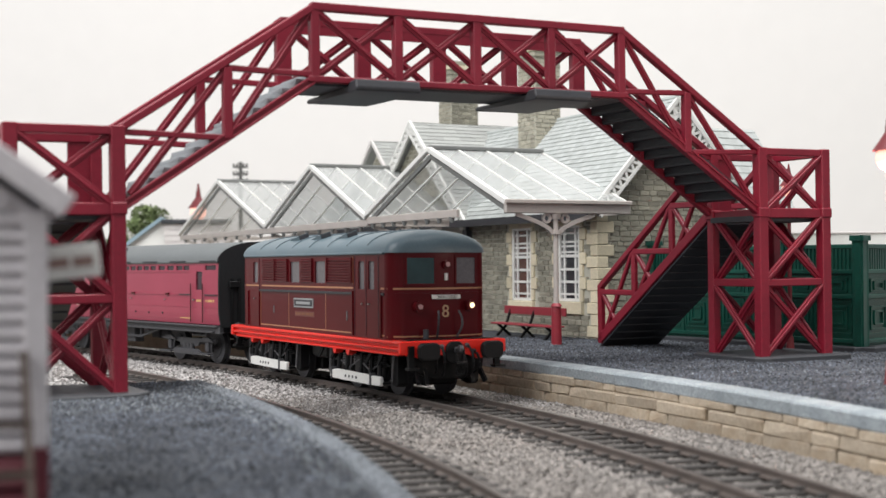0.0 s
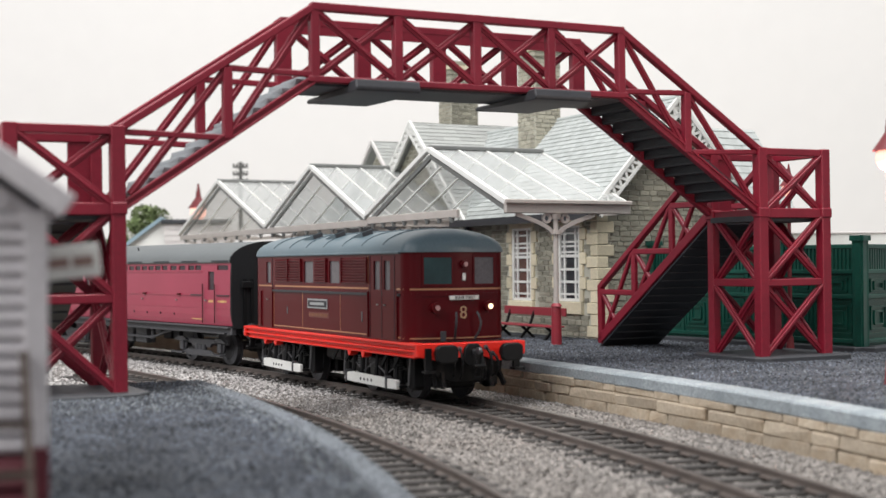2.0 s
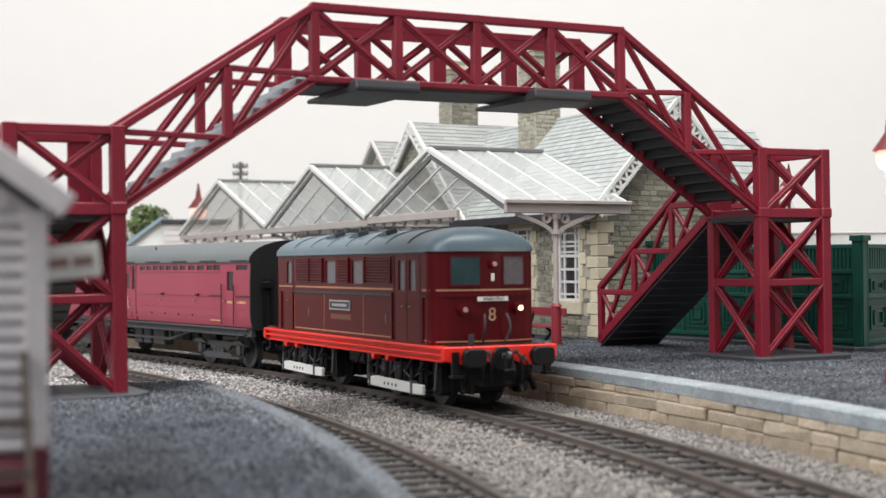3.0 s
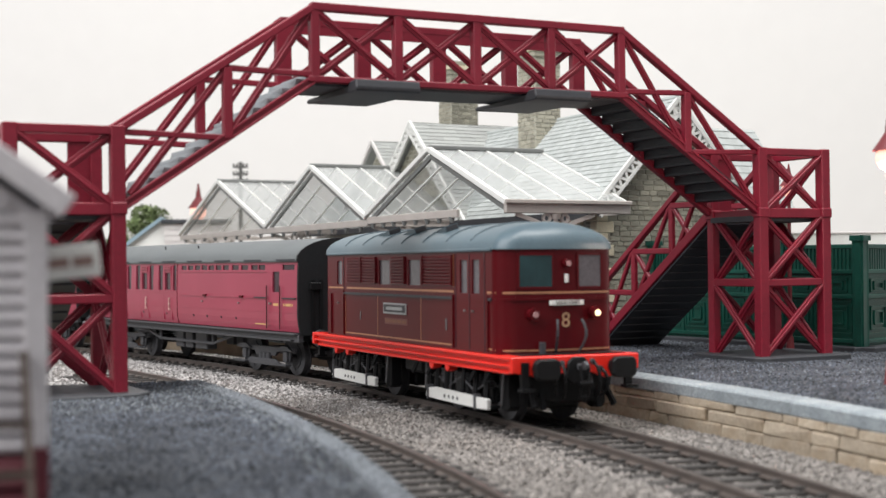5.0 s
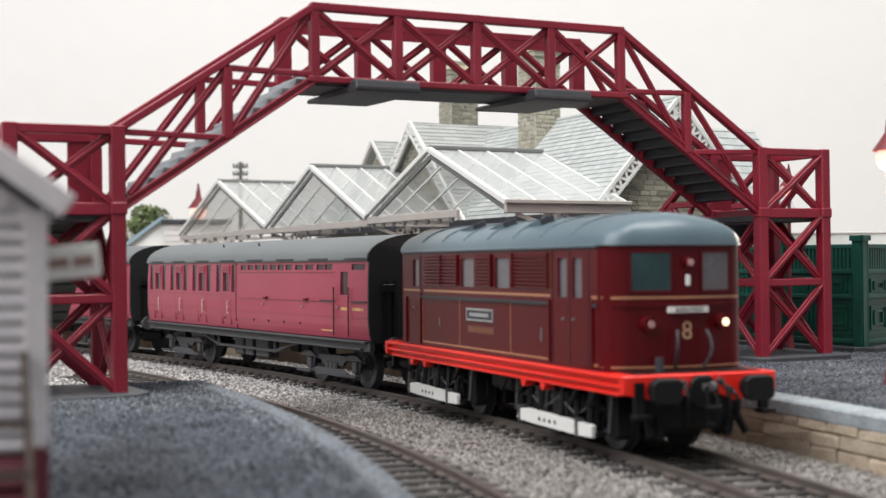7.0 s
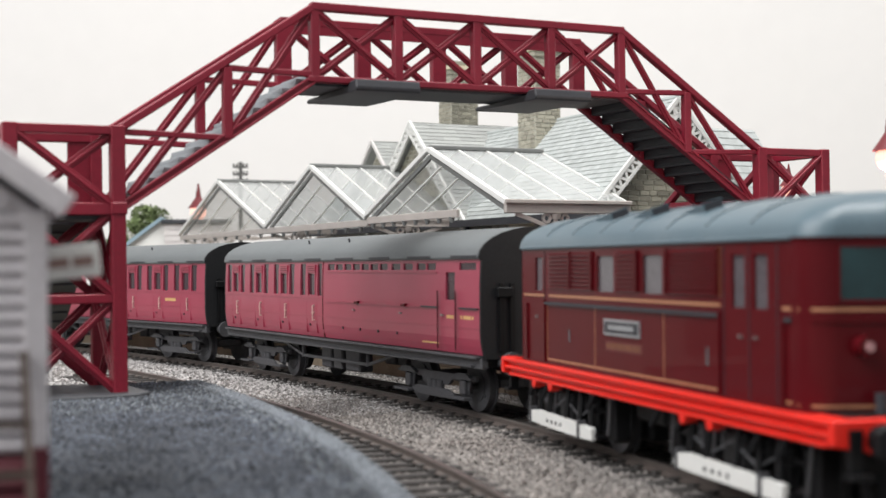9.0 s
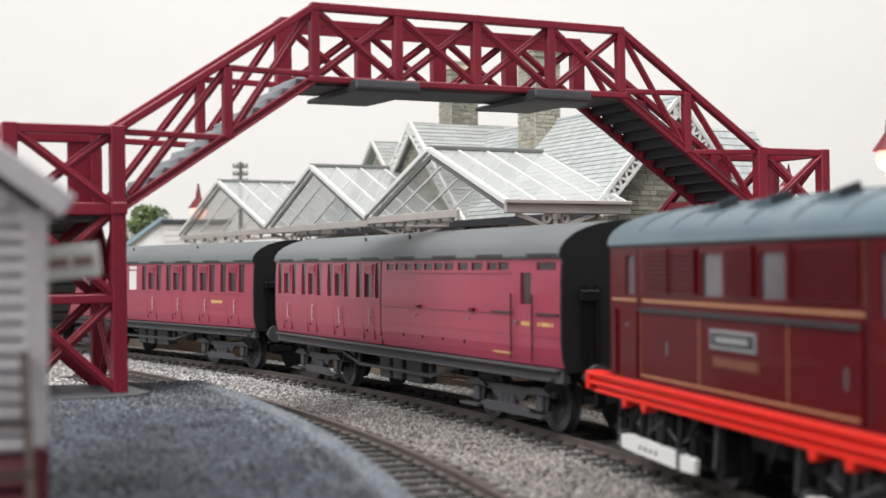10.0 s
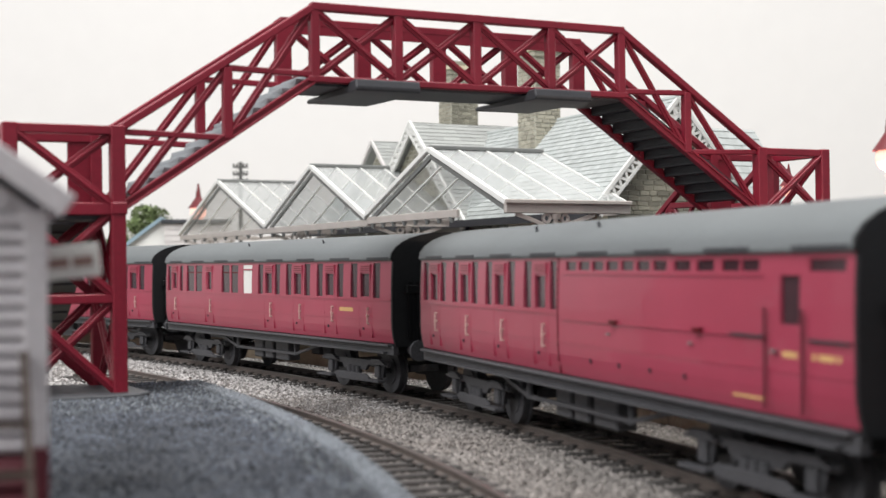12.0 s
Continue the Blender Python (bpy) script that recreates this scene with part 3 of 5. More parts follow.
def bogie(parent, x, half, r, material, y=12.6):
    bg = part("bogie_frame", box(nb(), x - half - 5, x + half + 5, -5, 5, 6.5, 8.5), material, parent)
    for k in (-1, 1):
        b = nb()
        prism(b, [(x - half - 6, 8.4), (x - half - 6, 9.8), (x + half + 6, 9.8), (x + half + 6, 8.4), (x + half * 0.55, 8.2), (x + half * 0.45, 6.6), (x - half * 0.45, 6.6), (x - half * 0.55, 8.2)], "y", k * y - 0.5, k * y + 0.5)
        sf = part("side_frame", b, material, parent)
        for d in (-half, half):
            b = box(nb(), x + d - 1.5, x + d + 1.5, k * y - 1.3, k * y + 1.3, r - 1.9, r + 1.9)
            prism(b, [(x + d - 3.0, 8.6), (x + d - 1.6, r - 2.6), (x + d + 1.6, r - 2.6), (x + d + 3.0, 8.6)], "y", k * y - 0.3, k * y + 0.3)
            part("axle_box", bevelled(b, 0.25), material, sf)
            b = nb()
            for m in range(3):
                box(b, x + d - 5.6 + m * 1.3, x + d + 5.6 - m * 1.3, k * (y + 1.1) - 0.5, k * (y + 1.1) + 0.5, r + 2.1 + m * 0.55, r + 2.6 + m * 0.55)
            part("leaf_spring", b, material, sf)
        for d in (-3.0, 0, 3.0):
            part("coil_spring", rod(nb(), (x + d, k * (y + 0.6), 4.2), (x + d, k * (y + 0.6), 7.6), 1.05, 10), material, sf, "", True)
        b = prism(nb(), [(x - 13, 4.4), (x - 10, 5.6), (x + 10, 5.6), (x + 13, 4.4), (x + 9, 3.2), (x - 9, 3.2)], "y", k * (y + 1.5) - 0.35, k * (y + 1.5) + 0.35)
        part("spring_plank", bevelled(b, 0.12), material, sf)
        for d in (-half, half):
            b = box(nb(), x + d - 5.0, x + d + 5.0, min(k * (y + 1.0), k * (y + 3.4)), max(k * (y + 1.0), k * (y + 3.4)), r - 3.0, r - 2.4)
            part("step_board", b, material, sf)
    return bg


def loco():
    t = thing("electric_locomotive", Matrix(), "dark maroon electric locomotive with red buffer beams and grey roof", "locomotive")
    # body outline in plan: straight sides, rounded corners, bowed ends
    half = []
    for i in range(9):
        a = i / 8 * math.pi / 2
        half.append((58.5 + 5.2 * math.sin(a), 17.4 - 6.0 * (1 - math.cos(a))))
    half += [(64.6, 8), (65.2, 4), (65.4, 0)]
    def end_x(y):
        y = abs(y)
        for (xa, ya), (xb, yb) in zip(half, half[1:]):
            if yb <= y <= ya:
                return xa + (xb - xa) * (ya - y) / max(1e-6, ya - yb)
        return 65.4

    outline = half + [(x, -y) for x, y in half[-2::-1]]
    outline += [(-x, y) for x, y in outline[::-1]]
    side_holes = [(-50.5, -46, 32.9, 40.2), (-15, -6.8, 33.2, 40.2), (6.6, 14.8, 33.2, 40.2), (40.4, 44.6, 31.6, 40.0), (47.4, 51.6, 31.6, 40.0)]
    for s in (-1, 1):
        b = nb()
        holes = list(side_holes)
        if s == 1:
            holes = [(-q, -p, c, d) for p, q, c, d in side_holes]
        panel(b, -58.5, 58.5, 17.0, 42.5, holes, lambda z: -17.4, 1.0)
        if s == 1:
            bmesh.ops.rotate(b, verts=b.verts[:], cent=(0, 0, 0), matrix=Matrix.Rotation(math.pi, 3, "Z"))
        part("body_side", b, LOCO, t, "maroon panelled side with gold lining")
    for s in (-1, 1):
        b = nb()
        pts = [p for p in outline if p[0] * s >= 58.4]
        pts.sort(key=lambda p: p[1])
        lo = [b.verts.new((x, y, 17.0)) for x, y in pts]
        hi = [b.verts.new((x, y, 42.5)) for x, y in pts]
        for i in range(len(pts) - 1):
            b.faces.new((lo[i], lo[i + 1], hi[i + 1], hi[i]))
        e = part("cab_end", b, LOCO, t, "maroon bowed cab end", True)

        def on_end(b2, y0, y1, z0, z1, d0, d1):
            n2 = max(1, int(abs(y1 - y0) / 1.3))
            for yy0, yy1 in [(y0 + (y1 - y0) * k / n2, y0 + (y1 - y0) * (k + 1) / n2) for k in range(n2)]:
                c = [end_x(v) for v in (yy0, yy1)]
                vs = [b2.verts.new((s * (c[k] + d), (yy0, yy1)[k], z)) for d in (d0, d1) for z in (z0, z1) for k in (0, 1)]
                for q in ((0, 1, 3, 2), (4, 5, 7, 6), (0, 1, 5, 4), (2, 3, 7, 6), (0, 2, 6, 4), (1, 3, 7, 5)):
                    b2.faces.new([vs[i] for i in q])
            bmesh.ops.remove_doubles(b2, verts=b2.verts[:], dist=0.001)
            return b2
        for y0, y1 in ((-12.4, -3.4), (4.4, 12.2)):
            # The y > 0 pane carries a painted backdrop reflection in its grey.
            w = part("cab_window", on_end(nb(), y0, y1, 33.2, 41.0, -0.5, 0.12), TEALGLASS if y0 < 0 else GREYGLASS, e, "cab window pane, dark teal on one side, painted pale reflection on the other")
            b2 = nb()
            for a in ((y0 - 0.5, y1 + 0.5, 32.7, 33.3), (y0 - 0.5, y1 + 0.5, 40.9, 41.5), (y0 - 0.5, y0 + 0.1, 32.7, 41.5), (y1 - 0.1, y1 + 0.5, 32.7, 41.5)):
                on_end(b2, *a, -0.2, 0.3)
            part("window_frame", b2, LOCO, e, "maroon window frame")
        part("gold_line", on_end(nb(), -17.2, 17.2, 31.6, 32.1, -0.3, 0.1), GOLD, e)
        part("gold_line", on_end(nb(), -17.2, 17.2, 17.7, 18.1, -0.3, 0.1), GOLD, e)
        part("waist_bar", on_end(nb(), -17.2, 17.2, 30.0, 30.6, -0.3, 0.35), LOCO, e)
        b2 = on_end(nb(), -4.4, 5.6, 28.8, 30.0, 0.1, 0.9)
        db = part("destination_board", b2, WHITE, e, "white destination board with dark lettering")
        text = bpy.data.curves.new("lettering", "FONT")
        text.body, text.size, text.align_x, text.align_y, text.extrude = "BAKER STREET", 1.2 * MM, "CENTER", "CENTER", 0.00003
        wob = new("lettering", text)
        text.materials.append(BLACK)
        wob.parent = e
        wob.matrix_basis = at_mm(s * 66.4, 0.6, 29.4, 90, 0, 90 * s)
        wob.scale = (0.92, 1, 1)
        text = bpy.data.curves.new("running_number", "FONT")
        text.body, text.size, text.align_x, text.align_y, text.extrude = "8", 6.4 * MM, "CENTER", "CENTER", 0.00008
        wob = new("running_number", text)
        text.materials.append(TANPAINT)
        wob.parent = e
        wob.matrix_basis = at_mm(s * 65.5, 0.4, 25.0, 90, 0, 90 * s)
        wob.scale = (0.85, 0.8, 1)
        for y, z, lit in ((-9.2, 26.6, False), (9.3, 26.8, True), (0.6, 38.9, False)):
            if s == -1:
                lit = False
            rr = 1.65 if z < 30 else 1.2
            b2 = rod(nb(), (s * 61.5, y, z), (s * 65.4, y, z), rr * 0.55, 18, rr * 0.95)
            rod(b2, (s * 65.4, y, z), (s * 66.6, y, z), rr * 0.95, 18, rr)
            lamp = part("headlamp", b2, LOCO, e, "", True)
            b2 = rod(nb(), (s * 66.6, y, z), (s * 67.0, y, z), 0.75 if z < 30 else 0.7, 16)
            part("lens", b2, HEADGLOW if lit else HEADOFF, lamp, "lit white headlamp lens" if lit else "dull unlit lamp lens")
        part("lamp_bracket", bevelled(box(nb(), min(s * 65, s * 66.2), max(s * 65, s * 66.2), 0.1, 1.0, 34.2, 36.4), 0.2), WHITE, e)
        for y in (-2.6, 4.4):
            b2 = nb()
            prev = None
            for i in range(7):
                a = i / 6
                p = (s * (65.3 + 2.4 * math.sin(a * 2.6)), y + 0.8 * math.sin(a * 3) * (1 if y > 0 else -1), 17.5 + 7.8 * a)
                if prev:
                    rod(b2, prev, p, 0.36, 6)
                prev = p
            part("jumper_hose", b2, FRAMEGREY if y > 0 else UNDER, e, "dark jumper cable hose", True)
    # roof: rings that narrow to the crown, drawn in at both ends
    rb = nb()
    rings = []
    for i in range(9):
        a = i / 8 * math.pi / 2
        ky, z = math.cos(a), 42.4 + 7.0 * math.sin(a) ** 0.95
        pull = 9.5 * (1 - math.cos(a)) ** 1.15
        ring = []
        for x, y in outline:
            sx = 1 if x > 0 else -1
            ring.append(rb.verts.new(((abs(x) + 0.5 - pull) * sx, (y * 1.025) * max(ky, 0.02), z)))
        rings.append(ring)
    n = len(outline)
    for i in range(8):
        for j in range(n):
            rb.faces.new((rings[i][j], rings[i][(j + 1) % n], rings[i + 1][(j + 1) % n], rings[i + 1][j]))
    rb.faces.new(rings[-1])
    rb.faces.new(rings[0][::-1])
    roof = part("roof", rb, LOCOROOF, t, "blue-grey domed roof", True)
    for x in (-44, -29, -14, 1, 16, 31, 46):
        b = nb()
        prev = None
        for i in range(13):
            a = -1.25 + 2.5 * i / 12
            p = (x, 17.75 * math.sin(a), 42.45 + 7.0 * max(0.0, math.cos(a)) ** 0.95)
            if prev:
                rod(b, prev, p, 0.32, 5)
            prev = p
        part("roof_rib", b, ROOFRIB, roof)
    for x in (-22, -3, 18):
        for k in (-1, 1):
            b = prism(nb(), [(x - 4.5, 0), (x + 4.5, 0), (x + 4.5, 1.7), (x - 4.5, 0.2)], "y", -2.0, 2.0)
            bmesh.ops.transform(b, matrix=Matrix.Translation((0, k * 10.5, 47.95)) @ Matrix.Rotation(-k * 0.3, 4, "X"), verts=b.verts[:])
            v = part("roof_vent", b, LOCOROOF, roof)
            b = box(nb(), x + 4.4, x + 4.7, -1.8, 1.8, 0.15, 1.5)
            bmesh.ops.transform(b, matrix=Matrix.Translation((0, k * 10.5, 47.95)) @ Matrix.Rotation(-k * 0.3, 4, "X"), verts=b.verts[:])
            part("vent_opening", b, UNDER, v)
    part("core", box(nb(), -58, 58, -16.0, 16.0, 17.5, 42.0), UNDER, t)
    # side details
    for s in (-1, 1):
        def F(x0, x1, z0, z1, d, m, name, label=""):
            if s == 1:
                x0, x1 = -x1, -x0
            y0, y1 = (-17.42 - d, -17.0) if s == -1 else (17.0, 17.42 + d)
            return part(name, box(nb(), x0, x1, y0, y1, z0, z1), m, t, label)
        for xa, xb, za, zb in side_holes:
            x0, x1 = (xa, xb) if s == -1 else (-xb, -xa)
            part("side_window", box(nb(), x0, x1, min(s * 16.6, s * 16.9), max(s * 16.6, s * 16.9), za, zb), GREYGLASS, t, "grey side window pane")
        for a, b2 in ((-41.5, -16.5), (-5.6, 5.2), (16.2, 36.5)):
            for i in range(9):
                z = 33.5 + i * 0.86
                b = nb()
                prism(b, [(-17.36, z), (-17.92, z + 0.04), (-17.86, z + 0.22), (-17.36, z + 0.6)], "x", a, b2)
                if s == 1:
                    bmesh.ops.rotate(b, verts=b.verts[:], cent=(0, 0, 0), matrix=Matrix.Rotation(math.pi, 3, "Z"))
                part("louvre", b, LOCO, t)
        for x in (-29, -17.2, 4.5, 17, 35.8):
            F(x - 0.16, x + 0.16, 33.4, 41.2, 0.62, LOCO, "louvre_strip")
        F(-58, -44.6, 31.6, 32.15, 0.08, GOLD, "gold_line")
        F(-41.8, 36.6, 31.6, 32.15, 0.08, GOLD, "gold_line")
        F(56.0, 58.4, 31.6, 32.15, 0.08, GOLD, "gold_line")
        for x in (-16.1, 15.4):
            F(x - 0.12, x + 0.12, 18.2, 30.0, 0.05, GOLD, "gold_line")
        F(-43.0, 36.0, 17.9, 18.3, 0.06, GOLD, "gold_line")
        F(56.8, 58.5, 17.9, 18.3, 0.06, GOLD, "gold_line")
        for x in (-42.9, 55.6):
            F(x - 0.1, x + 0.1, 18.3, 29.9, 0.05, GOLD, "gold_line")
        F(36.5, 36.75, 33.0, 41.6, 0.14, LETTERDIM, "gold_line")
        F(-43.5, 36.4, 29.9, 30.6, 0.55, UNDER, "conduit_rail", "dark conduit rail")
        F(56.4, 58.5, 29.9, 30.6, 0.4, UNDER, "conduit_rail")
        for x in (-44.2, 36.4, 56.4, -55.5):
            F(x - 0.35, x + 0.35, 17.4, 31.0 if x != -55.5 else 30.0, 0.5, LOCO, "door_post")
        for x in (-44.4, 37.8, 46.0, 54.6):
            F(x - 0.1, x + 0.1, 17.4, 41.5, 0.12, UNDER, "door_edge")
        for x in (43.5, 48.3, -49):
            F(x - 0.3, x + 0.3, 26.9, 27.4, 0.6, STEEL, "door_handle")
        pl = F(-11.0, 5.6, 24.9, 28.0, 0.35, SILVERPLATE, "nameplate", "silver-edged nameplate with pale lettering")
        b = F(-10.4, 5.0, 25.4, 27.5, 0.45, UNDER, "plate_field")
        b = F(-8.6, 3.2, 26.0, 26.9, 0.52, SILVERPLATE, "plate_bar")
        F(-10.6, 6.2, 21.9, 23.7, 0.05, PLATEDIM, "lettering_field", "dull brown lettering strip")
        for k in range(9):
            F(-9.9 + k * 1.75, -8.9 + k * 1.75 + 0.3 * (k % 2), 22.3, 23.3, 0.09, LETTERDIM, "letter_bar")
        F(-30.4, -29.6, 22.5, 25.0, 0.1, GREYGLASS, "lock_plate")
        F(31.5, 32.4, 21.8, 24.8, 0.1, GREYGLASS, "lock_plate")
        b = box(nb(), -58.6, 58.6, min(s * 17.2, s * 18.1), max(s * 17.2, s * 18.1), 42.0, 42.7)
        part("gutter", bevelled(b, 0.15), LOCOROOF, t)
        # red running plate in three steps
        for z0, z1, y0, y1, xe in ((16.0, 16.9, 16.4, 18.8, 71), (15.0, 16.0, 15.5, 17.5, 70.6), (14.3, 15.0, 15.8, 18.5, 70), (13.4, 14.3, 15.5, 17.3, 69), (12.7, 13.4, 15.8, 18.0, 68)):
            b = box(nb(), -xe, xe, min(s * y0, s * y1), max(s * y0, s * y1), z0, z1)
            part("running_plate", bevelled(b, 0.2), BEAMRED, t, "bright red running plate")
        for x in (-52, -44, -18, 12, 22, 48, 56):
            b = beam(nb(), (x, s * 16.8, 12.6), (x - 2, s * 17.6, 9.4), 0.7, 0.9)
            part("step_bracket", b, BLACK, t)
    part("floor", box(nb(), -70, 70, -15.4, 15.4, 12.8, 17.2), BLACK, t)
    for c in (-37, 37):
        b = box(nb(), c - 25, c + 25, -6.4, 6.4, 3.4, 12.8)
        part("motor_casing", bevelled(b, 0.6), BLACK, t, "black motor casing")
        for k in (-1, 1):
            for d, w, z0 in ((-23, 2.4, 3.6), (-7.2, 1.3, 3.2), (7.4, 1.2, 3.4), (22.5, 2.6, 3.0)):
                b = prism(nb(), [(c + d - w, 12.8), (c + d + w, 12.8), (c + d + w * 0.8, 8.5), (c + d + w * 0.9, z0 + 1), (c + d + w * 0.4, z0), (c + d - w * 0.6, z0 + 0.4), (c + d - w, 8.0)], "y", min(k * 11, k * 14.6), max(k * 11, k * 14.6))
                part("brake_gear", bevelled(b, 0.3), BLACK, t)
                b = rod(nb(), (c + d + 0.6, k * 15.0, 12.4), (c + d - 0.4, k * 15.2, z0 + 1.5), 0.32, 6)
                part("brake_rod", b, OILYSTEEL, t)
            for d in (-11.5, -3.5, 4.0, 11.0, 17.0):
                b = nb()
                for m in range(5):
                    rod(b, (c + d, k * 14.8, 8.2 + m * 0.7), (c + d, k * 14.8, 8.55 + m * 0.7), 1.05 - 0.12 * (m % 2), 8)
                part("coil_spring", b, BLACK if d > 0 else OILYSTEEL, t)
            for d in (-14.0, -4.0):
                b = prism(nb(), [(c + d - 1.4, 12.8), (c + d + 1.4, 12.8), (c + d + 1.0, 11.6), (c + d - 0.2, 11.0), (c + d - 0.9, 11.6)], "y", min(k * 15.0, k * 17.9), max(k * 15.0, k * 17.9))
                part("beam_bracket", bevelled(b, 0.15), BEAMRED, t, "bright red bracket under the running plate")
            b = nb()
            prev = None
            for m in range(9):
                p = (c - 16 + m * 4.0, k * 15.5, 8.4 + 1.6 * math.cos(m * 1.57))
                if prev:
                    rod(b, prev, p, 0.26, 5)
                prev = p
            part("shoe_cable", b, FRAMEGREY, t, "dark power cable")
    for s in (-1, 1):
        b = prism(nb(), [(-13.5, 12.8), (13.5, 12.8), (12.5, 8.0), (9.0, 6.8), (4.5, 5.2), (-4.5, 5.2), (-9.0, 6.8), (-12.5, 8.0)], "x", min(s * 64.5, s * 67.5), max(s * 64.5, s * 67.5))
        part("front_gear", bevelled(b, 0.5), BLACK, t, "black gear below the buffer beam")
    part("belly_tank", bevelled(box(nb(), -7, 6, -12.5, 12.5, 8.4, 12.8), 0.8), BLACK, t)
    for s in (-1, 1):
        b = prism(nb(), [(-18.8, 16.9), (18.8, 16.9), (18.8, 13.2), (13, 12.6), (9, 11.2), (5, 13.0), (-5, 13.0), (-9, 11.2), (-13, 12.6), (-18.8, 13.2)], "x", min(s * 69.5, s * 71.2), max(s * 69.5, s * 71.2))
        part("buffer_beam", bevelled(b, 0.25), BEAMRED, t, "bright red buffer beam")
        b = box(nb(), min(s * 63, s * 70.6), max(s * 63, s * 70.6), -17.6, 17.6, 16.2, 17.0)
        part("end_platform", b, BEAMRED, t)
        for y in (-11.2, 11.2):
            b = rod(nb(), (s * 71, y, 14.1), (s * 74.6, y, 14.1), 1.9, 14)
            bf = part("buffer", b, BLACK, t, "black oval buffer", True)
            b = prism(nb(), [(y - 3.6, 12.4), (y - 3.6, 15.8), (y - 2.4, 16.6), (y + 2.4, 16.6), (y + 3.6, 15.8), (y + 3.6, 12.4), (y + 2.4, 11.6), (y - 2.4, 11.6)], "x", min(s * 74.4, s * 76.4), max(s * 74.4, s * 76.4))
            part("buffer_head", bevelled(b, 0.35), BLACK, bf)
        b = prism(nb(), [(-3.6, 11.6), (-3.0, 15.4), (-1.6, 16.6), (1.6, 16.6), (3.0, 15.4), (3.6, 11.6), (1.8, 10.2), (-1.8, 10.2)], "x", min(s * 71.1, s * 72.2), max(s * 71.1, s * 72.2))
        part("coupling_plate", bevelled(b, 0.3), BLACK, t, "black coupling pocket")
        b = bevelled(beam(nb(), (s * 72, 0, 14.2), (s * 75.4, 0, 14.4), 1.2, 1.6), 0.3)
        rod(b, (s * 75.2, -0.6, 14.8), (s * 75.2, 0.6, 14.8), 0.9, 10)
        part("coupling_hook", b, OILYSTEEL, t)
        b = nb()
        for y in (-1.3, 1.3):
            rod(b, (s * 74.8, y, 14.6), (s * 75.4, y * 0.8, 10.6), 0.35, 6)
            rod(b, (s * 75.4, y * 0.8, 10.4), (s * 74.4, y, 7.2), 0.35, 6)
        rod(b, (s * 75.4, -1.9, 10.5), (s * 75.4, 1.9, 10.5), 0.55, 8)
        rod(b, (s * 74.4, -1.4, 7.2), (s * 74.4, 1.4, 7.2), 0.4, 8)
        part("screw_link", b, BLACK, t, "black screw coupling link")
        for y, top, drop, bulge in ((-4.6, 15.2, 6.6, 3.0), (4.4, 15.4, 6.2, 3.2), (-6.6, 13.8, 7.6, 2.2), (6.8, 13.6, 7.4, 2.4), (2.6, 13.0, 5.8, 2.6)):
            b = nb()
            prev = None
            for i in range(9):
                a = i / 8 * math.pi
                p = (s * (71.2 + bulge * math.sin(a)), y * (1 + 0.12 * math.sin(a)), top - (top - drop) * (1 - math.cos(a)) / 2)
                if prev:
                    rod(b, prev, p, 0.42, 6)
                prev = p
            hose = part("brake_pipe", b, BLACK, t, "black rubber brake hose", True)
            part("hose_tap", rod(nb(), (s * 70.9, y, top), (s * 72.0, y, top), 0.7, 8), OILYSTEEL, hose)
        for y in (-15.2, 15.2):
            b = box(nb(), min(s * 70.8, s * 71.9), max(s * 70.8, s * 71.9), y - 1.0, y + 1.0, 9.4, 15.6)
            box(b, min(s * 70.8, s * 73.6), max(s * 70.8, s * 73.6), y - 1.8, y + 1.8, 8.8, 9.5)
            part("cab_step", b, BLACK, t, "black cab footstep")
        for y in (-8.25, 8.25):
            b = beam(nb(), (s * 67, y, 9.0), (s * 68.6, y, 4.0), 1.4, 0.9)
            part("guard_iron", b, BLACK, t)
            b = beam(nb(), (s * 66, y * 1.3, 10.5), (s * 70.0, y * 1.45, 4.6), 1.0, 1.4)
            part("sand_pipe", b, BLACK, t)
        b = rod(nb(), (s * 67, -7.5, 17), (s * 67, -7.5, 20.0), 0.9, 8)
        part("lamp_iron", b, UNDER, t)
    for c in (-37, 37):
        bogie(t, c, 14.5, 6.6, BLACK, 13.2)
        for k in (-1, 1):
            b = prism(nb(), [(c - 18.5, 3.7), (c - 17.6, 5.8), (c - 13.5, 6.3), (c + 15, 5.8), (c + 18.5, 5.8), (c + 18.5, 3.1), (c + 13, 3.1), (c - 10, 3.3), (c - 16.5, 3.3)], "y", min(k * 16.2, k * 17.6), max(k * 16.2, k * 17.6))
            sb = part("shoe_beam", bevelled(b, 0.25), WHITE, t, "off-white collector shoe beam")
            b = box(nb(), c + 11.6, c + 12.6, min(k * 16.0, k * 17.9), max(k * 16.0, k * 17.9), 2.8, 6.6)
            part("beam_strap", b, FRAMEGREY, sb)
            b = box(nb(), c - 17.0, c - 16.2, min(k * 16.0, k * 17.9), max(k * 16.0, k * 17.9), 3.0, 6.8)
            part("beam_strap", b, FRAMEGREY, sb)
            for d in range(4):
                b = rod(nb(), (c - 6 + d * 2.6, k * 17.5, 4.6), (c - 6 + d * 2.6, k * 17.75, 4.6), 0.45, 8)
                part("bolt", b, FRAMEGREY, sb)
            for d in (-14, -8, 2, 9, 15):
                b = rod(nb(), (c + d, k * 15.4, 12.6), (c + d * 1.03, k * 16.2, 4.5), 0.75, 6)
                part("hanger", b, BLACK, t)
            b = box(nb(), c - 3.5, c + 3.5, min(k * 13, k * 15.6), max(k * 13, k * 15.6), 5.5, 11.5)
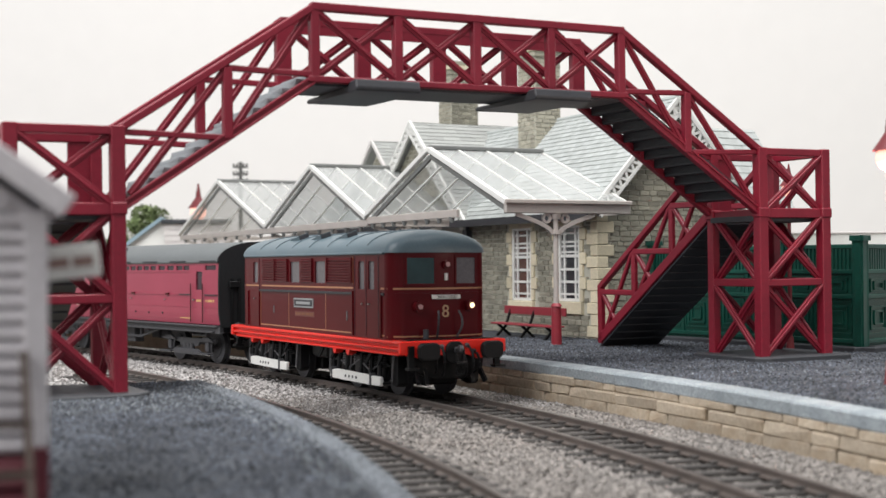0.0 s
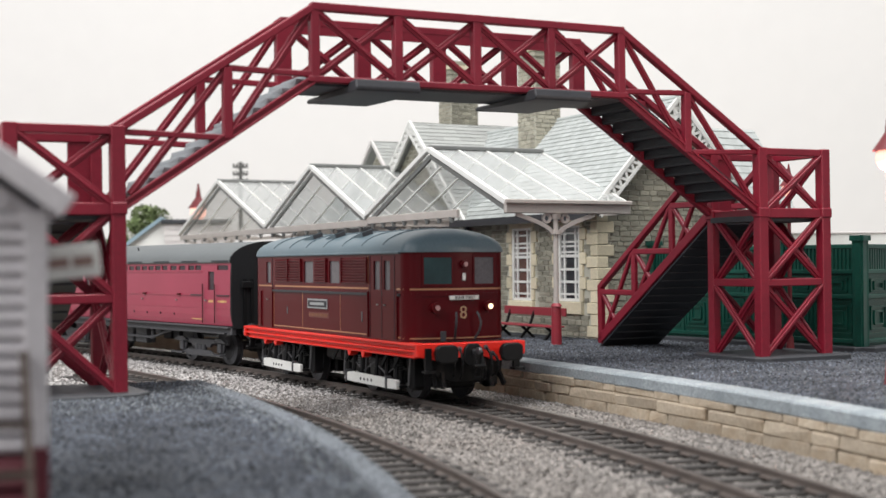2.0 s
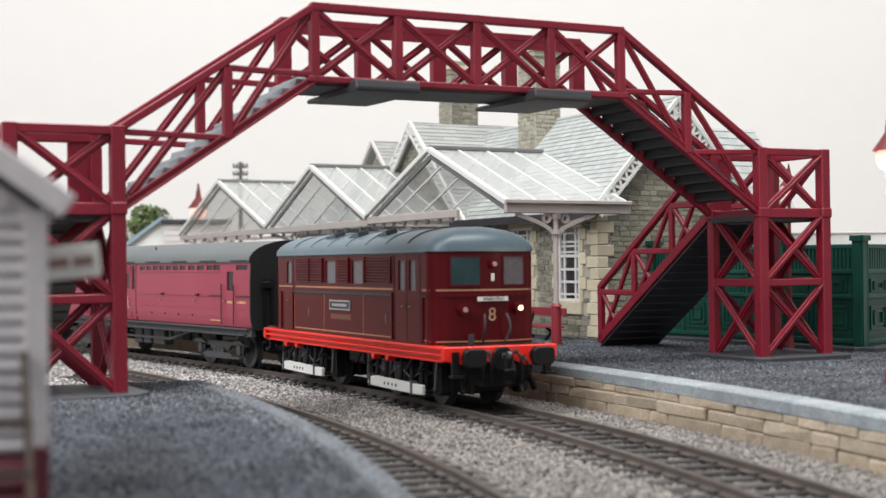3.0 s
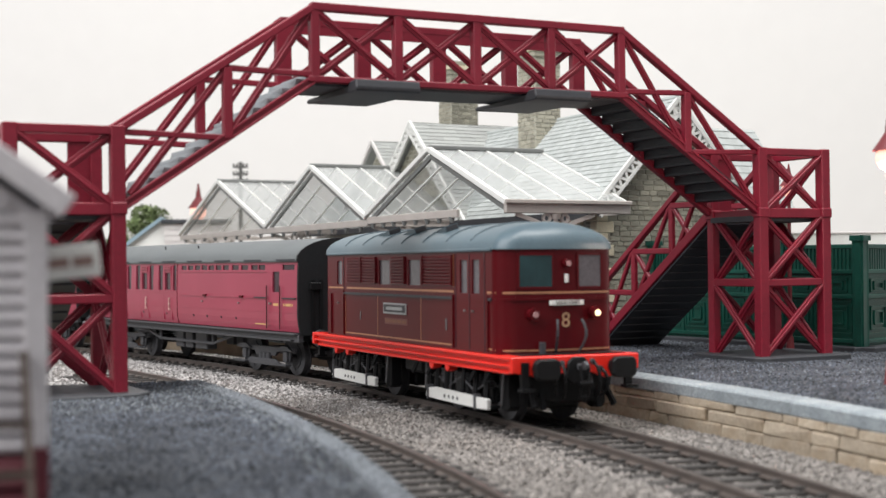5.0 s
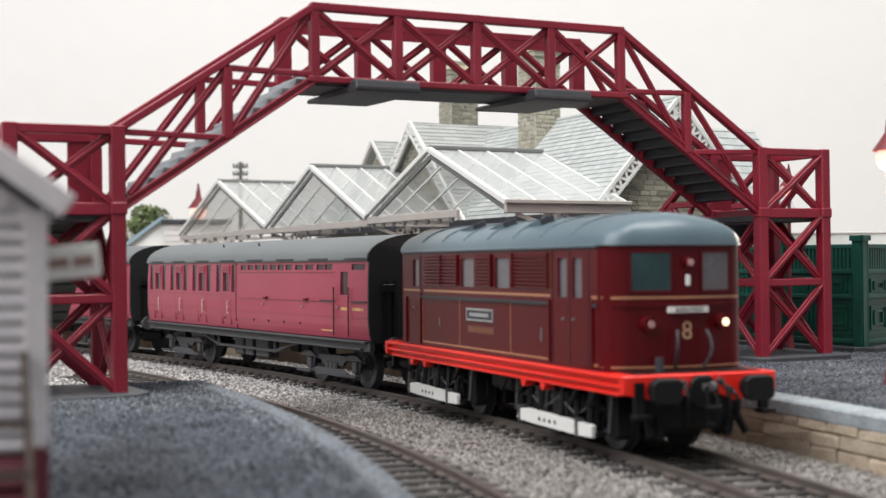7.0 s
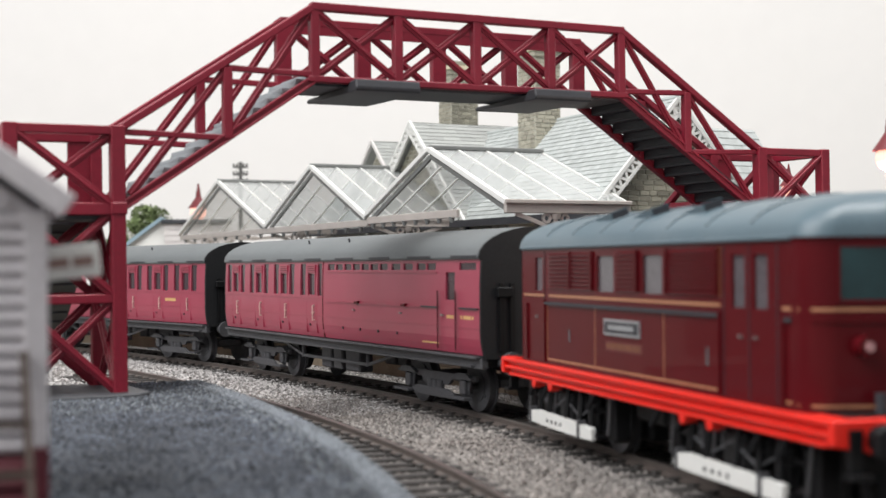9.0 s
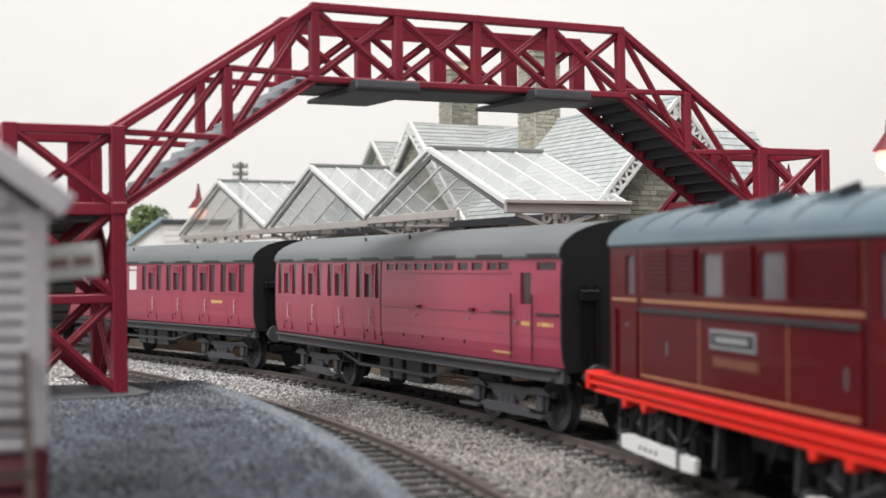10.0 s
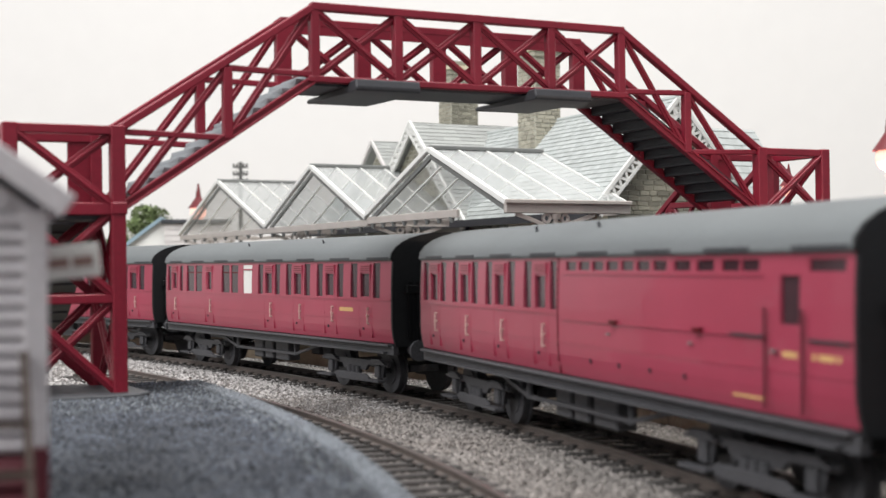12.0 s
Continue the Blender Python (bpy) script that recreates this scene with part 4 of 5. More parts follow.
            part("axle_gear", bevelled(b, 0.5), BLACK, t)
        for d in (-14.5, 14.5):
            WHEELS.append((wheelset(t, c + d, 6.6), 4.7))
    return t


def coach(brake, label):
    t = thing("railway_coach", Matrix(), label, "coach", "passenger coaches of the train")
    def yf(z):
        return -17.75 + 0.9 * max(0.0, (22 - z) / 6.0) ** 2 + 0.35 * max(0.0, (z - 30) / 10.0) ** 2
    H = 101.5
    if brake:
        doors = [-87.6, -62.1, -36.6, -11.1]
        holes = []
        for d in doors:
            holes += [(d - 11.2, d - 6.6, 29.2, 39.4), (d - 4.2, d + 1.8, 29.4, 36.2), (d + 4.0, d + 8.6 if d < -20 else d + 7.6, 29.2, 39.4)]
        vents = [(1.5 + i * 6.6, 6.8 + i * 6.6, 37.4, 39.2) for i in range(7)] + [(49.0, 55.0, 37.4, 39.2), (57.0, 63.0, 37.4, 39.2), (65.5, 71.0, 37.4, 39.2), (71.6, 77.0, 37.4, 39.2), (90.5, 99.5, 37.4, 39.2)]
        holes += vents + [(83.0, 88.2, 29.6, 36.8)]
        white = None
    else:
        doors = [11.0, 36.0, 61.0, 86.0]
        holes = []
        for d in doors:
            holes += [(d - 11.2, d - 6.6, 29.0, 39.4), (d - 4.2, d + 1.9, 29.4, 36.2), (d + 4.0, d + 8.6, 29.0, 39.4)]
        # Backlit window: the bright backdrop seen through it is painted white.
        white = (-14.6, -6.0, 29.0, 39.2)
        holes += [(-36.5, -19.5, 29.0, 39.2), (-52.0, -46.5, 30.0, 37.8), (-76.0, -58.0, 29.0, 39.2), (-99.5, -95.0, 29.0, 39.2), (-92.5, -87.5, 30.0, 36.2), (-84.5, -80.5, 29.0, 39.2), white]
        doors = doors + [-49.0, -90.0]
    for s in (-1, 1):
        b = nb()
        panel(b, -H, H, 16.0, 40.6, holes, yf, 0.6, (18, 20, 22, 25, 33, 36))
        if s == 1:
            for v in b.verts:
                v.co.y = -v.co.y
        part("body_side", b, COACH, t, "crimson coach side", True)
        for h in holes:
            b = nb()
            y = 17.2 if h == white else 16.95
            box(b, h[0], h[1], min(s * y, s * (y + 0.2)), max(s * y, s * (y + 0.2)), h[2], h[3])
            # White pane on the near side only, in place of light showing through.
            w = part("window_pane", b, WHITE if h == white and s == -1 else COACHGLASS, t, "see-through window, bright backdrop behind it painted as white" if h == white else "")

        def F(x0, x1, z0, z1, d, m, name, label2=""):
            y = yf((z0 + z1) / 2)
            b2 = box(nb(), x0, x1, min(s * 16.8, s * (-y + d)), max(s * 16.8, s * (-y + d)), z0, z1)
            return part(name, b2, m, t, label2)
        def R(x, z0, z1, r, m, name, label2=""):
            y = 18.45
            b2 = rod(nb(), (x, s * y, z0), (x, s * y, z1), r, 6)
            return part(name, b2, m, t, label2)
        for d in doors:
            F(d - 4.4, d + 2.4, 36.7, 39.0, 0.4, COACH, "door_ventilator")
            for zz in (37.2, 37.8, 38.4):
                F(d - 4.0, d + 2.0, zz, zz + 0.2, 0.46, LOCO, "ventilator_slot")
            for xx in (d - 4.5, d + 1.9):
                F(xx, xx + 0.5, 29.2, 36.6, 0.14, COACH, "droplight_frame")
            R(d + 1.45, 21.2, 26.1, 0.2, BRASS, "grab_rail", "pale brass grab rail")
            for zz in (21.2, 25.8):
                F(d + 0.9, d + 1.6, zz, zz + 0.35, 0.6, BRASS, "rail_stub")
            F(d + 0.4, d + 1.5, 23.6, 24.0, 0.6, BRASS, "door_handle")
            for e in (d - 5.2, d + 3.4):
                F(e - 0.07, e + 0.07, 17.2, 28.0, 0.03, COACH, "door_edge")
            F(d - 2.6, d - 2.0, 19.4, 20.1, 0.3, UNDER, "door_hinge")
            F(d + 0.5, d + 9, 28.6, 28.9, 0.12, COACH, "window_sill")
        F(-H, H, 39.9, 40.5, 0.15, COACH, "cornice")
        F(-H, H if not brake else -2.8, 28.3, 28.75, 0.22, COACH, "waist_bead")
        F(-H, H, 22.6, 22.85, 0.14, COACH, "waist_bead")
        if brake:
            [F(-2.7, -2.25, 16.2 + 2.42 * k, 18.62 + 2.42 * k, 0.12, LOCO, "panel_joint") for k in range(10)]
            F(0, 78, 27.3, 27.65, 0.28, COACH, "waist_bead")
            F(0, 78, 36.6, 36.9, 0.25, COACH, "ventilator_sill")
            for x in (25.6, 58.5):
                F(x - 1.2, x + 1.2, 27.3, 28.1, 0.9, LOCO, "bolt_handle")
                F(x - 3.5, x - 2.3, 25.2, 25.6, 0.5, STEEL, "door_handle")
            F(69, 79, 27.4, 27.8, 0.5, UNDER, "hand_rail")
            F(91, 101, 27.4, 27.8, 0.5, UNDER, "hand_rail")
            R(79.7, 16.8, 32, 0.24, GUARDRAIL, "door_post", "dark red hand rail")
            R(89.9, 16.8, 32, 0.24, GUARDRAIL, "door_post", "dark red hand rail")
            F(81.4, 82.3, 25.3, 25.9, 0.8, STEEL, "door_handle")
            for x0, x1 in ((83.6, 87.6), (91.4, 92.3), (93.0, 97.0), (97.6, 98.4)):
                F(x0, x1, 24.8, 25.7, 0.05, YELLOW, "letter_bar")
            F(68.5, 78.4, 17.9, 18.3, 0.05, YELLOW, "letter_bar")
            for x in (14, 27, 40, 53):
                F(x - 0.3, x + 0.3, 19.3, 20.1, 0.3, UNDER, "hinge_stop")
        else:
            F(-14.8, -5.8, 37.3, 37.8, 0.1, COACH, "window_bar")
            for x0, x1 in ((-36.5, -19.5), (-76.0, -58.0)):
                F(x0, x1, 36.2, 36.7, -0.35, LOCO, "window_bar")
                F((x0 + x1) / 2 - 0.9, (x0 + x1) / 2 + 0.9, 29.0, 39.2, -0.3, COACH, "window_bar")
            F(67, 76.5, 24.7, 25.9, 0.05, YELLOW, "letter_bar")
    prof = [(-18.0, 40.1)] + [(-18.2 * math.cos(a), 40.6 + 7.9 * math.sin(a)) for a in [i / 14 * math.pi for i in range(15)]] + [(18.0, 40.1)]
    roof = part("roof", prism(nb(), prof, "x", -H - 0.2, H + 0.2), COACHROOF, t, "matt grey arched roof", True)
    for x in (-26, 8) if brake else (-20, 45):
        for y in (-7.5, 7.5):
            b = rod(nb(), (x, y * 1.7, 45.6), (x, y * 1.75, 47.2), 0.4, 6, 0.3)
            part("roof_ventilator", b, UNDER, roof)
    for s in (-1, 1):
        for x in range(-88, 95, 26):
            b = box(nb(), x - 7, x + 7, min(s * 17.9, s * 18.3), max(s * 17.9, s * 18.3), 40.4, 41.1)
            part("rain_strip", b, UNDER, roof)
    endp = [(yf(z), z) for z in (15.0, 18, 20, 22, 30, 35, 40)] + [(-18.2 * math.cos(a), 40.6 + 7.9 * math.sin(a)) for a in [i / 14 * math.pi for i in range(15)]] + [(-yf(z), z) for z in (40, 35, 30, 22, 20, 18, 15.0)]
    for s in (-1, 1):
        e = part("coach_end", prism(nb(), endp, "x", min(s * H, s * (H + 0.9)), max(s * H, s * (H + 0.9))), ENDBLACK, t, "black coach end")
        for y in (-12, -9, 9, 12):
            b = box(nb(), min(s * (H + 0.8), s * (H + 1.5)), max(s * (H + 0.8), s * (H + 1.5)), y - 0.6, y + 0.6, 17, 34)
            part("end_step", b, BLACK, e)
        b = box(nb(), min(s * (H + 0.8), s * (H + 2.0)), max(s * (H + 0.8), s * (H + 2.0)), -13.5, -9.0, 30.5, 33.0)
        part("lamp_box", bevelled(b, 0.2), BLACK, e)
        b = box(nb(), min(s * (H + 0.8), s * (H + 1.4)), max(s * (H + 0.8), s * (H + 1.4)), 2.0, 7.0, 30.0, 37.5)
        part("end_plate", b, FRAMEGREY, e)
        for y in (-11.4, 11.4):
            bf = part("buffer", rod(nb(), (s * H, y, 14.0), (s * (H + 5.0), y, 14.0), 1.3, 10), FRAMEGREY, t, "", True)
            part("buffer_head", rod(nb(), (s * (H + 4.8), y, 14.0), (s * (H + 5.8), y, 14.0), 3.0, 18), FRAMEGREY, bf, "", True)
        part("coupling", box(nb(), min(s * H, s * (H + 6.5)), max(s * H, s * (H + 6.5)), -1.4, 1.4, 9.5, 11.5), BLACK, t)
    part("core", box(nb(), -H + 0.3, H - 0.3, -16.4, 16.4, 16, 40.4), UNDER, t)
    for s in (-1, 1):
        b = box(nb(), -H, H, min(s * 15.2, s * 17.0), max(s * 15.2, s * 17.0), 12.6, 15.2)
        part("solebar", b, FRAMEGREY, t, "dark grey solebar")
        b = box(nb(), -H + 1, H - 1, min(s * 15.5, s * 18.4), max(s * 15.5, s * 18.4), 15.0, 15.7)
        part("footboard", bevelled(b, 0.15), FRAMEGREY, t)
        b = box(nb(), -H + 4, H - 4, min(s * 16.6, s * 18.2), max(s * 16.6, s * 18.2), 12.9, 13.4)
        part("lower_footboard", b, FRAMEGREY, t)
        for p, q in (((-48, 13.2), (-27, 9.0)), ((-27, 9.0), (26, 9.0)), ((26, 9.0), (47, 13.2))):
            part("truss_rod", beam(nb(), (p[0], s * 14.6, p[1]), (q[0], s * 14.6, q[1]), 0.8, 0.9), FRAMEGREY, t)
        for x in (-27, 26):
            part("queen_post", rod(nb(), (x, s * 14.6, 8.4), (x, s * 14.6, 13), 0.8, 8), FRAMEGREY, t)
        for x0, x1 in ((-14, -6), (-4, 3), (6, 17)):
            part("battery_box", bevelled(box(nb(), x0, x1, min(s * 9, s * 13.6), max(s * 9, s * 13.6), 6.0, 12.8), 0.4), FRAMEGREY, t)
    part("floor", box(nb(), -H, H, -15.4, 15.4, 13.0, 16.2), BLACK, t)
    for c in (-68, 68):
        bogie(t, c, 16.5, 6.7, FRAMEGREY)
        for d in (-16.5, 16.5):
            WHEELS.append((wheelset(t, c + d, 6.7), 0))
    return t


LOCOMOTIVE = loco()
LOCOMOTIVE.scale = (1.0, 0.93, 1.0)
COACH_A = coach(True, "crimson brake coach with grey roof behind the locomotive")
COACH_B = coach(False, "crimson corridor coach with one backlit window painted white")
COACH_C = coach(False, "crimson corridor coach at the back of the train")


# ---- station: x runs along the platform towards the viewer, y away from the track ----
STATION = at_mm(23.6, 498.0, 0, 0, 0, -64)


def courses(name, rects, holes, place, length, height, material, parent, seed, label="", proud=0.45):
    """Rough stones in courses over rectangles (a0, a1, z0, z1, limit), joined in one mesh; place(a, z, d) gives a point d proud of the wall."""
    rng = random.Random(seed)
    verts, faces = [], []
    for a0, a1, z0, z1, limit in rects:
        z = z0
        row = 0
        while z < z1 - 0.4:
            h = min(height * rng.uniform(0.85, 1.15), z1 - z)
            a = a0 - rng.uniform(0, length)
            while a < a1:
                ln = length * rng.uniform(0.6, 1.45)
                lo, hi = max(a, a0), min(a + ln, a1)
                c, zc = (lo + hi) / 2, z + h / 2
                if hi - lo > 0.8 and limit(c, zc) and not any(p - 0.3 < c < q + 0.3 and r < zc < w for p, q, r, w in holes):
                    g = 0.16
                    d = proud * rng.uniform(0.6, 1.25)
                    n = len(verts)
                    j = [rng.uniform(-0.12, 0.12) for _ in range(8)]
                    for dd, e in ((-0.2, 0.0), (d, 0.13)):
                        verts += [place(lo + g + e + j[0], z + g + e + j[1], dd), place(hi - g - e + j[2], z + g + e + j[3], dd), place(hi - g - e + j[4], z + h - g - e + j[5], dd), place(lo + g + e + j[6], z + h - g - e + j[7], dd)]
                    faces += [(n + 4, n + 5, n + 6, n + 7)] + [(n + i, n + (i + 1) % 4, n + 4 + (i + 1) % 4, n + 4 + i) for i in range(4)]
                a += ln
            z += h
            row += 1
    ob = raw(name, verts, faces, material, parent, label)
    ob["kind"] = "stuff"
    return ob


def slates(name, a0, a1, run, place, parent, seed, w=4.6, h=3.6, limit=None, material=SLATE):
    """Overlapping slates on a slope; place(a, r, d): a along the eaves, r up the slope, d proud of it."""
    rng = random.Random(seed)
    verts, faces = [], []
    for i in range(int(run / h) + 1):
        a = a0 - (i % 2) * w / 2
        while a < a1:
            lo, hi, r = max(a, a0) + 0.05, min(a + w, a1) - 0.05, i * h
            top = min(r + h * 1.5, run + 0.5)
            if hi - lo > 0.6 and (limit is None or limit((lo + hi) / 2, r + h / 2)):
                n = len(verts)
                lift = rng.uniform(0.5, 0.72)
                for rr, d in ((r, lift), (top, 0.18)):
                    verts += [place(lo, rr, d), place(hi, rr, d)]
                verts += [place(lo, r, 0.0), place(hi, r, 0.0)]
                faces += [(n, n + 1, n + 3, n + 2), (n + 4, n + 5, n + 1, n)]
            a += w
    ob = raw(name, verts, faces, material, parent, "pale weathered grey slates, toned down for shade on the gables")
    ob["kind"] = "stuff"
    return ob


def pierced_barge(parent, p, q, depth, y0, axis):
    """A white bargeboard from p to q as (a, z), pierced by a row of holes: two rails, a lattice between them."""
    def P(a, z, k=0.0):
        return (a, y0 + k, z) if axis == "x" else (y0 + k, a, z)
    b = nb()
    d = Vector((q[0] - p[0], q[1] - p[1])).normalized()
    nrm = Vector((-d.y, d.x)) if d.y * d.x < 0 or d.x > 0 else Vector((d.y, -d.x))
    if nrm.y > 0:
        nrm = -nrm
    o = nrm * depth
    beam(b, P(*p), P(*q), 1.4, 1.5)
    beam(b, P(p[0] + o.x, p[1] + o.y), P(q[0] + o.x, q[1] + o.y), 1.2, 1.1)
    n = int(math.hypot(q[0] - p[0], q[1] - p[1]) / 4.2)
    for i in range(n):
        f, g = i / n, (i + 0.5) / n
        A = (p[0] + (q[0] - p[0]) * f, p[1] + (q[1] - p[1]) * f)
        B = (p[0] + (q[0] - p[0]) * g + o.x, p[1] + (q[1] - p[1]) * g + o.y)
        C = (p[0] + (q[0] - p[0]) * (i + 1) / n, p[1] + (q[1] - p[1]) * (i + 1) / n)
        beam(b, P(*A), P(*B), 0.9, 1.1)
        beam(b, P(*B), P(*C), 0.9, 1.1)
    return part("bargeboard", b, WHITE, parent, "white pierced bargeboard")


def stone_surround(parent, x0, x1, z0, z1, y):
    z, i = z0, 0
    while z < z1 - 0.5:
        h = min(5.0, z1 - z)
        for s, x in ((-1, x0), (1, x1)):
            w = 4.6 if i % 2 else 2.4
            b = box(nb(), min(x, x + s * w), max(x, x + s * w), y - 0.9, y + 0.3, z + 0.12, z + h - 0.12)
            part("surround_stone", bevelled(b, 0.2), CREAMSTONE, parent)
        z += h
        i += 1
    part("sill", bevelled(box(nb(), x0 - 2.2, x1 + 2.2, y - 1.6, y + 0.3, z0 - 5.2, z0 - 0.1), 0.3), CREAMSTONE, parent, "cream stone sill")
    part("lintel", bevelled(box(nb(), x0 - 2.0, x1 + 2.0, y - 0.9, y + 0.3, z1 + 0.1, z1 + 3.6), 0.2), CREAMSTONE, parent)


def sash_window(parent, x0, x1, z0, z1, y, dark):
    w = part("window", box(nb(), x0 + 0.2, x1 - 0.2, y + 0.5, y + 0.8, z0, z1), CURTAINGLASS if dark else DARKGLASS, parent, "tall window with white margin-light glazing bars")
    b = nb()
    for a, c in ((x0, x0 + 1.7), (x1 - 1.7, x1)):
        box(b, a, c, y - 0.4, y + 0.5, z0, z1)
    for a in (x0 + 4.2, x1 - 4.2):
        box(b, a - 0.65, a + 0.65, y - 0.1, y + 0.5, z0 + 0.8, z1 - 0.8)
    H = z1 - z0
    for f, t in ((0.0, 1.2), (0.085, 0.8), (0.25, 1.0), (0.42, 1.0), (0.60, 1.2), (0.66, 0.8), (0.74, 0.8), (0.80, 0.8), (0.915, 0.8), (1.0, 1.2)):
        z = z0 + f * (H - 0.9)
        box(b, x0 + 0.8, x1 - 0.8, y - 0.15, y + 0.5, z, z + t)
    part("window_frame", b, WHITE, w)
    return w


def station_house():
    t = thing("station_building", STATION, "stone station house with cream quoins and pale slate roofs", "building")
    FW, BACK, U1, U0, EAVE, RIDGE, RV = 50.0, 121.0, -17.0, -330.0, 60.0, 105.0, 85.5
    wins = [(-86.2, -69.0, 23.2, 54.4), (-46.6, -29.6, 23.6, 54.4)]
    b = panel(nb(), U0, U1, 9.0, EAVE + 3, wins, lambda z: FW, 2.2)
    part("front_wall", b, MORTAR, t, "coursed grey-green stone front wall")
    b = prism(nb(), [(FW + 0.05, 9.0), (FW + 0.05, EAVE + 3), (RV, RIDGE - 1), (BACK, EAVE + 3), (BACK, 9.0)], "x", U1 - 2.5, U1)
    part("end_wall", b, MORTAR, t, "coursed grey stone gable wall")
    part("wall_back", box(nb(), U0, U1 - 2.5, BACK - 2, BACK, 9.0, EAVE + 3), MORTAR, t)
    part("wall_far", box(nb(), U0, U0 + 2, FW, BACK, 9.0, EAVE + 3), MORTAR, t)
    part("room_dark", box(nb(), U0 + 2, U1 - 3, FW + 2.3, FW + 3, 9.5, EAVE + 3), UNDER, t)
    for i, (x0, x1, z0, z1) in enumerate(wins):
        stone_surround(t, x0, x1, z0, z1, FW)
        sash_window(t, x0, x1, z0, z1, FW, i == 0)
    skip = [(x0 - 3.4, x1 + 3.4, z0 - 5.2, z1 + 3.6) for x0, x1, z0, z1 in wins] + [(U1 - 5.0, U1, 9, 64)]
    courses("stonework", [(-132, U1, 9.4, EAVE, lambda a, z: True)], skip, lambda a, z, d: (a, FW - d, z), 4.6, 2.1, STONE, t, 11, "grey-green stone courses")
    def in_gable(a, z):
        return z < 62 or abs(a - RV) < (RIDGE - z) * (RV - FW) / (RIDGE - 62.0) - 0.5
    courses("stonework", [(FW + 3.5, BACK, 9.4, 103.5, in_gable)], [], lambda a, z, d: (U1 + d, a, z), 4.4, 2.1, STONE, t, 12, "grey stone courses")
    z, i = 9.6, 0
    while z < EAVE:
        w, w2 = (4.4, 7.2) if i % 2 else (7.2, 4.4)
        b = box(nb(), U1 - w, U1 + 0.8, FW - 0.9, FW + w2, z + 0.1, z + 4.5)
        part("quoin", bevelled(b, 0.25), CREAMSTONE, t)
        z += 4.6
        i += 1
    # main roof
    def slope(front):
        e = Vector((0, FW - 5.5, EAVE - 1.0)) if front else Vector((0, BACK + 5.5, EAVE - 1.0))
        r = Vector((0, RV, RIDGE + 0.6))
        return e, (r - e).normalized(), (r - e).length
    for front in (True, False):
        e, d, ln = slope(front)
        nrm = Vector((0, -abs(d.z), abs(d.y))) if front else Vector((0, abs(d.z), abs(d.y)))
        bb = nb()
        p, q = e, e + d * ln
        vs = []
        for x in (U0 - 3, U1 + 4.5):
            for pt in (p, q, q - nrm * 1.6, p - nrm * 1.6):
                vs.append(bb.verts.new((x, pt.y, pt.z)))
        for f in ((0, 1, 2, 3), (4, 5, 6, 7), (0, 1, 5, 4), (1, 2, 6, 5), (2, 3, 7, 6), (3, 0, 4, 7)):
            bb.faces.new([vs[k] for k in f])
        rf = part("roof", bb, SLATE, t, "pale weathered slate roof slope")
        if front:
            slates("slate_cover", -200, U1 + 4.5, ln, lambda a, r, k: (a, e.y + d.y * r + nrm.y * k, e.z + d.z * r + nrm.z * k), rf, 21, 3.6, 2.7)
    part("ridge_tiles", rod(nb(), (U0, RV, RIDGE + 0.8), (U1 + 4.6, RV, RIDGE + 0.8), 1.1, 8), SLATE, t)
    pierced_barge(t, (FW - 5.0, EAVE + 0.2), (RV, RIDGE + 0.2), 4.4, U1 + 4.8, "y")
    pierced_barge(t, (BACK + 5.0, EAVE + 0.2), (RV, RIDGE + 0.2), 4.4, U1 + 4.8, "y")
    # cross gables facing the platform
    for uc, half, top, y0, y1 in ((-180.0, 60.0, 110.0, 44.0, 104.0), (-257.0, 56.0, 107.5, 56.0, 104.0)):
        b = prism(nb(), [(uc - half + 5, EAVE), (uc, top - 3.5), (uc + half - 5, EAVE)], "y", y0 + 4, y0 + 6)
        part("gable_wall", b, MORTAR, t, "grey stone gable wall")
        courses("stonework", [(uc - half + 6, uc + half - 6, EAVE, top - 5, lambda a, z: abs(a - uc) < (top - 4.5 - z) * (half - 5) / (top - 4.5 - EAVE) - 1)], [], lambda a, z, k: (a, y0 + 4 - k, z), 4.4, 2.1, STONE, t, 31)
        for s in (-1, 1):
            e, r = Vector((uc + s * half, 0, EAVE - 2)), Vector((uc, 0, top))
            d = (r - e).normalized()
            nrm = Vector((s * abs(d.z), 0, abs(d.x)))
            ln = (r - e).length
            bb = nb()
            vs = []
            for y in (y0, y1):
                for pt in (e, r, r - nrm * 1.5, e - nrm * 1.5):
                    vs.append(bb.verts.new((pt.x, y, pt.z)))
            for f in ((0, 1, 2, 3), (4, 5, 6, 7), (0, 1, 5, 4), (1, 2, 6, 5), (2, 3, 7, 6), (3, 0, 4, 7)):
                bb.faces.new([vs[k] for k in f])
            # Gable slopes take the slate tone with the shade painted in.
            rf = part("gable_roof", bb, SHADEDSLATE, t, "slate gable roof slope with shade in its colour")
            slates("slate_cover", y0, y1, ln, lambda a, rr, k, e=e, d=d, nrm=nrm: (e.x + d.x * rr + nrm.x * k, a, e.z + d.z * rr + nrm.z * k), rf, 41 + s, 9.0, 3.1, None, SHADEDSLATE)
            if uc > -200:
                pierced_barge(t, (uc + s * half, EAVE - 1.2), (uc, top + 0.6), 4.6, y0 - 0.6, "x")
            else:
                part("verge_board", beam(nb(), (uc + s * half, y0 - 0.6, EAVE - 1.2), (uc, y0 - 0.6, top + 0.2), 1.2, 1.8), OFFWHITE, t)
    # wing at the back with its own slope
    b = prism(nb(), [(-75, 58), (-45, 98), (-15, 58)], "y", 106, 150)
    wing = part("wing_roof", b, SLATE, t, "pale slate roof of the rear wing")
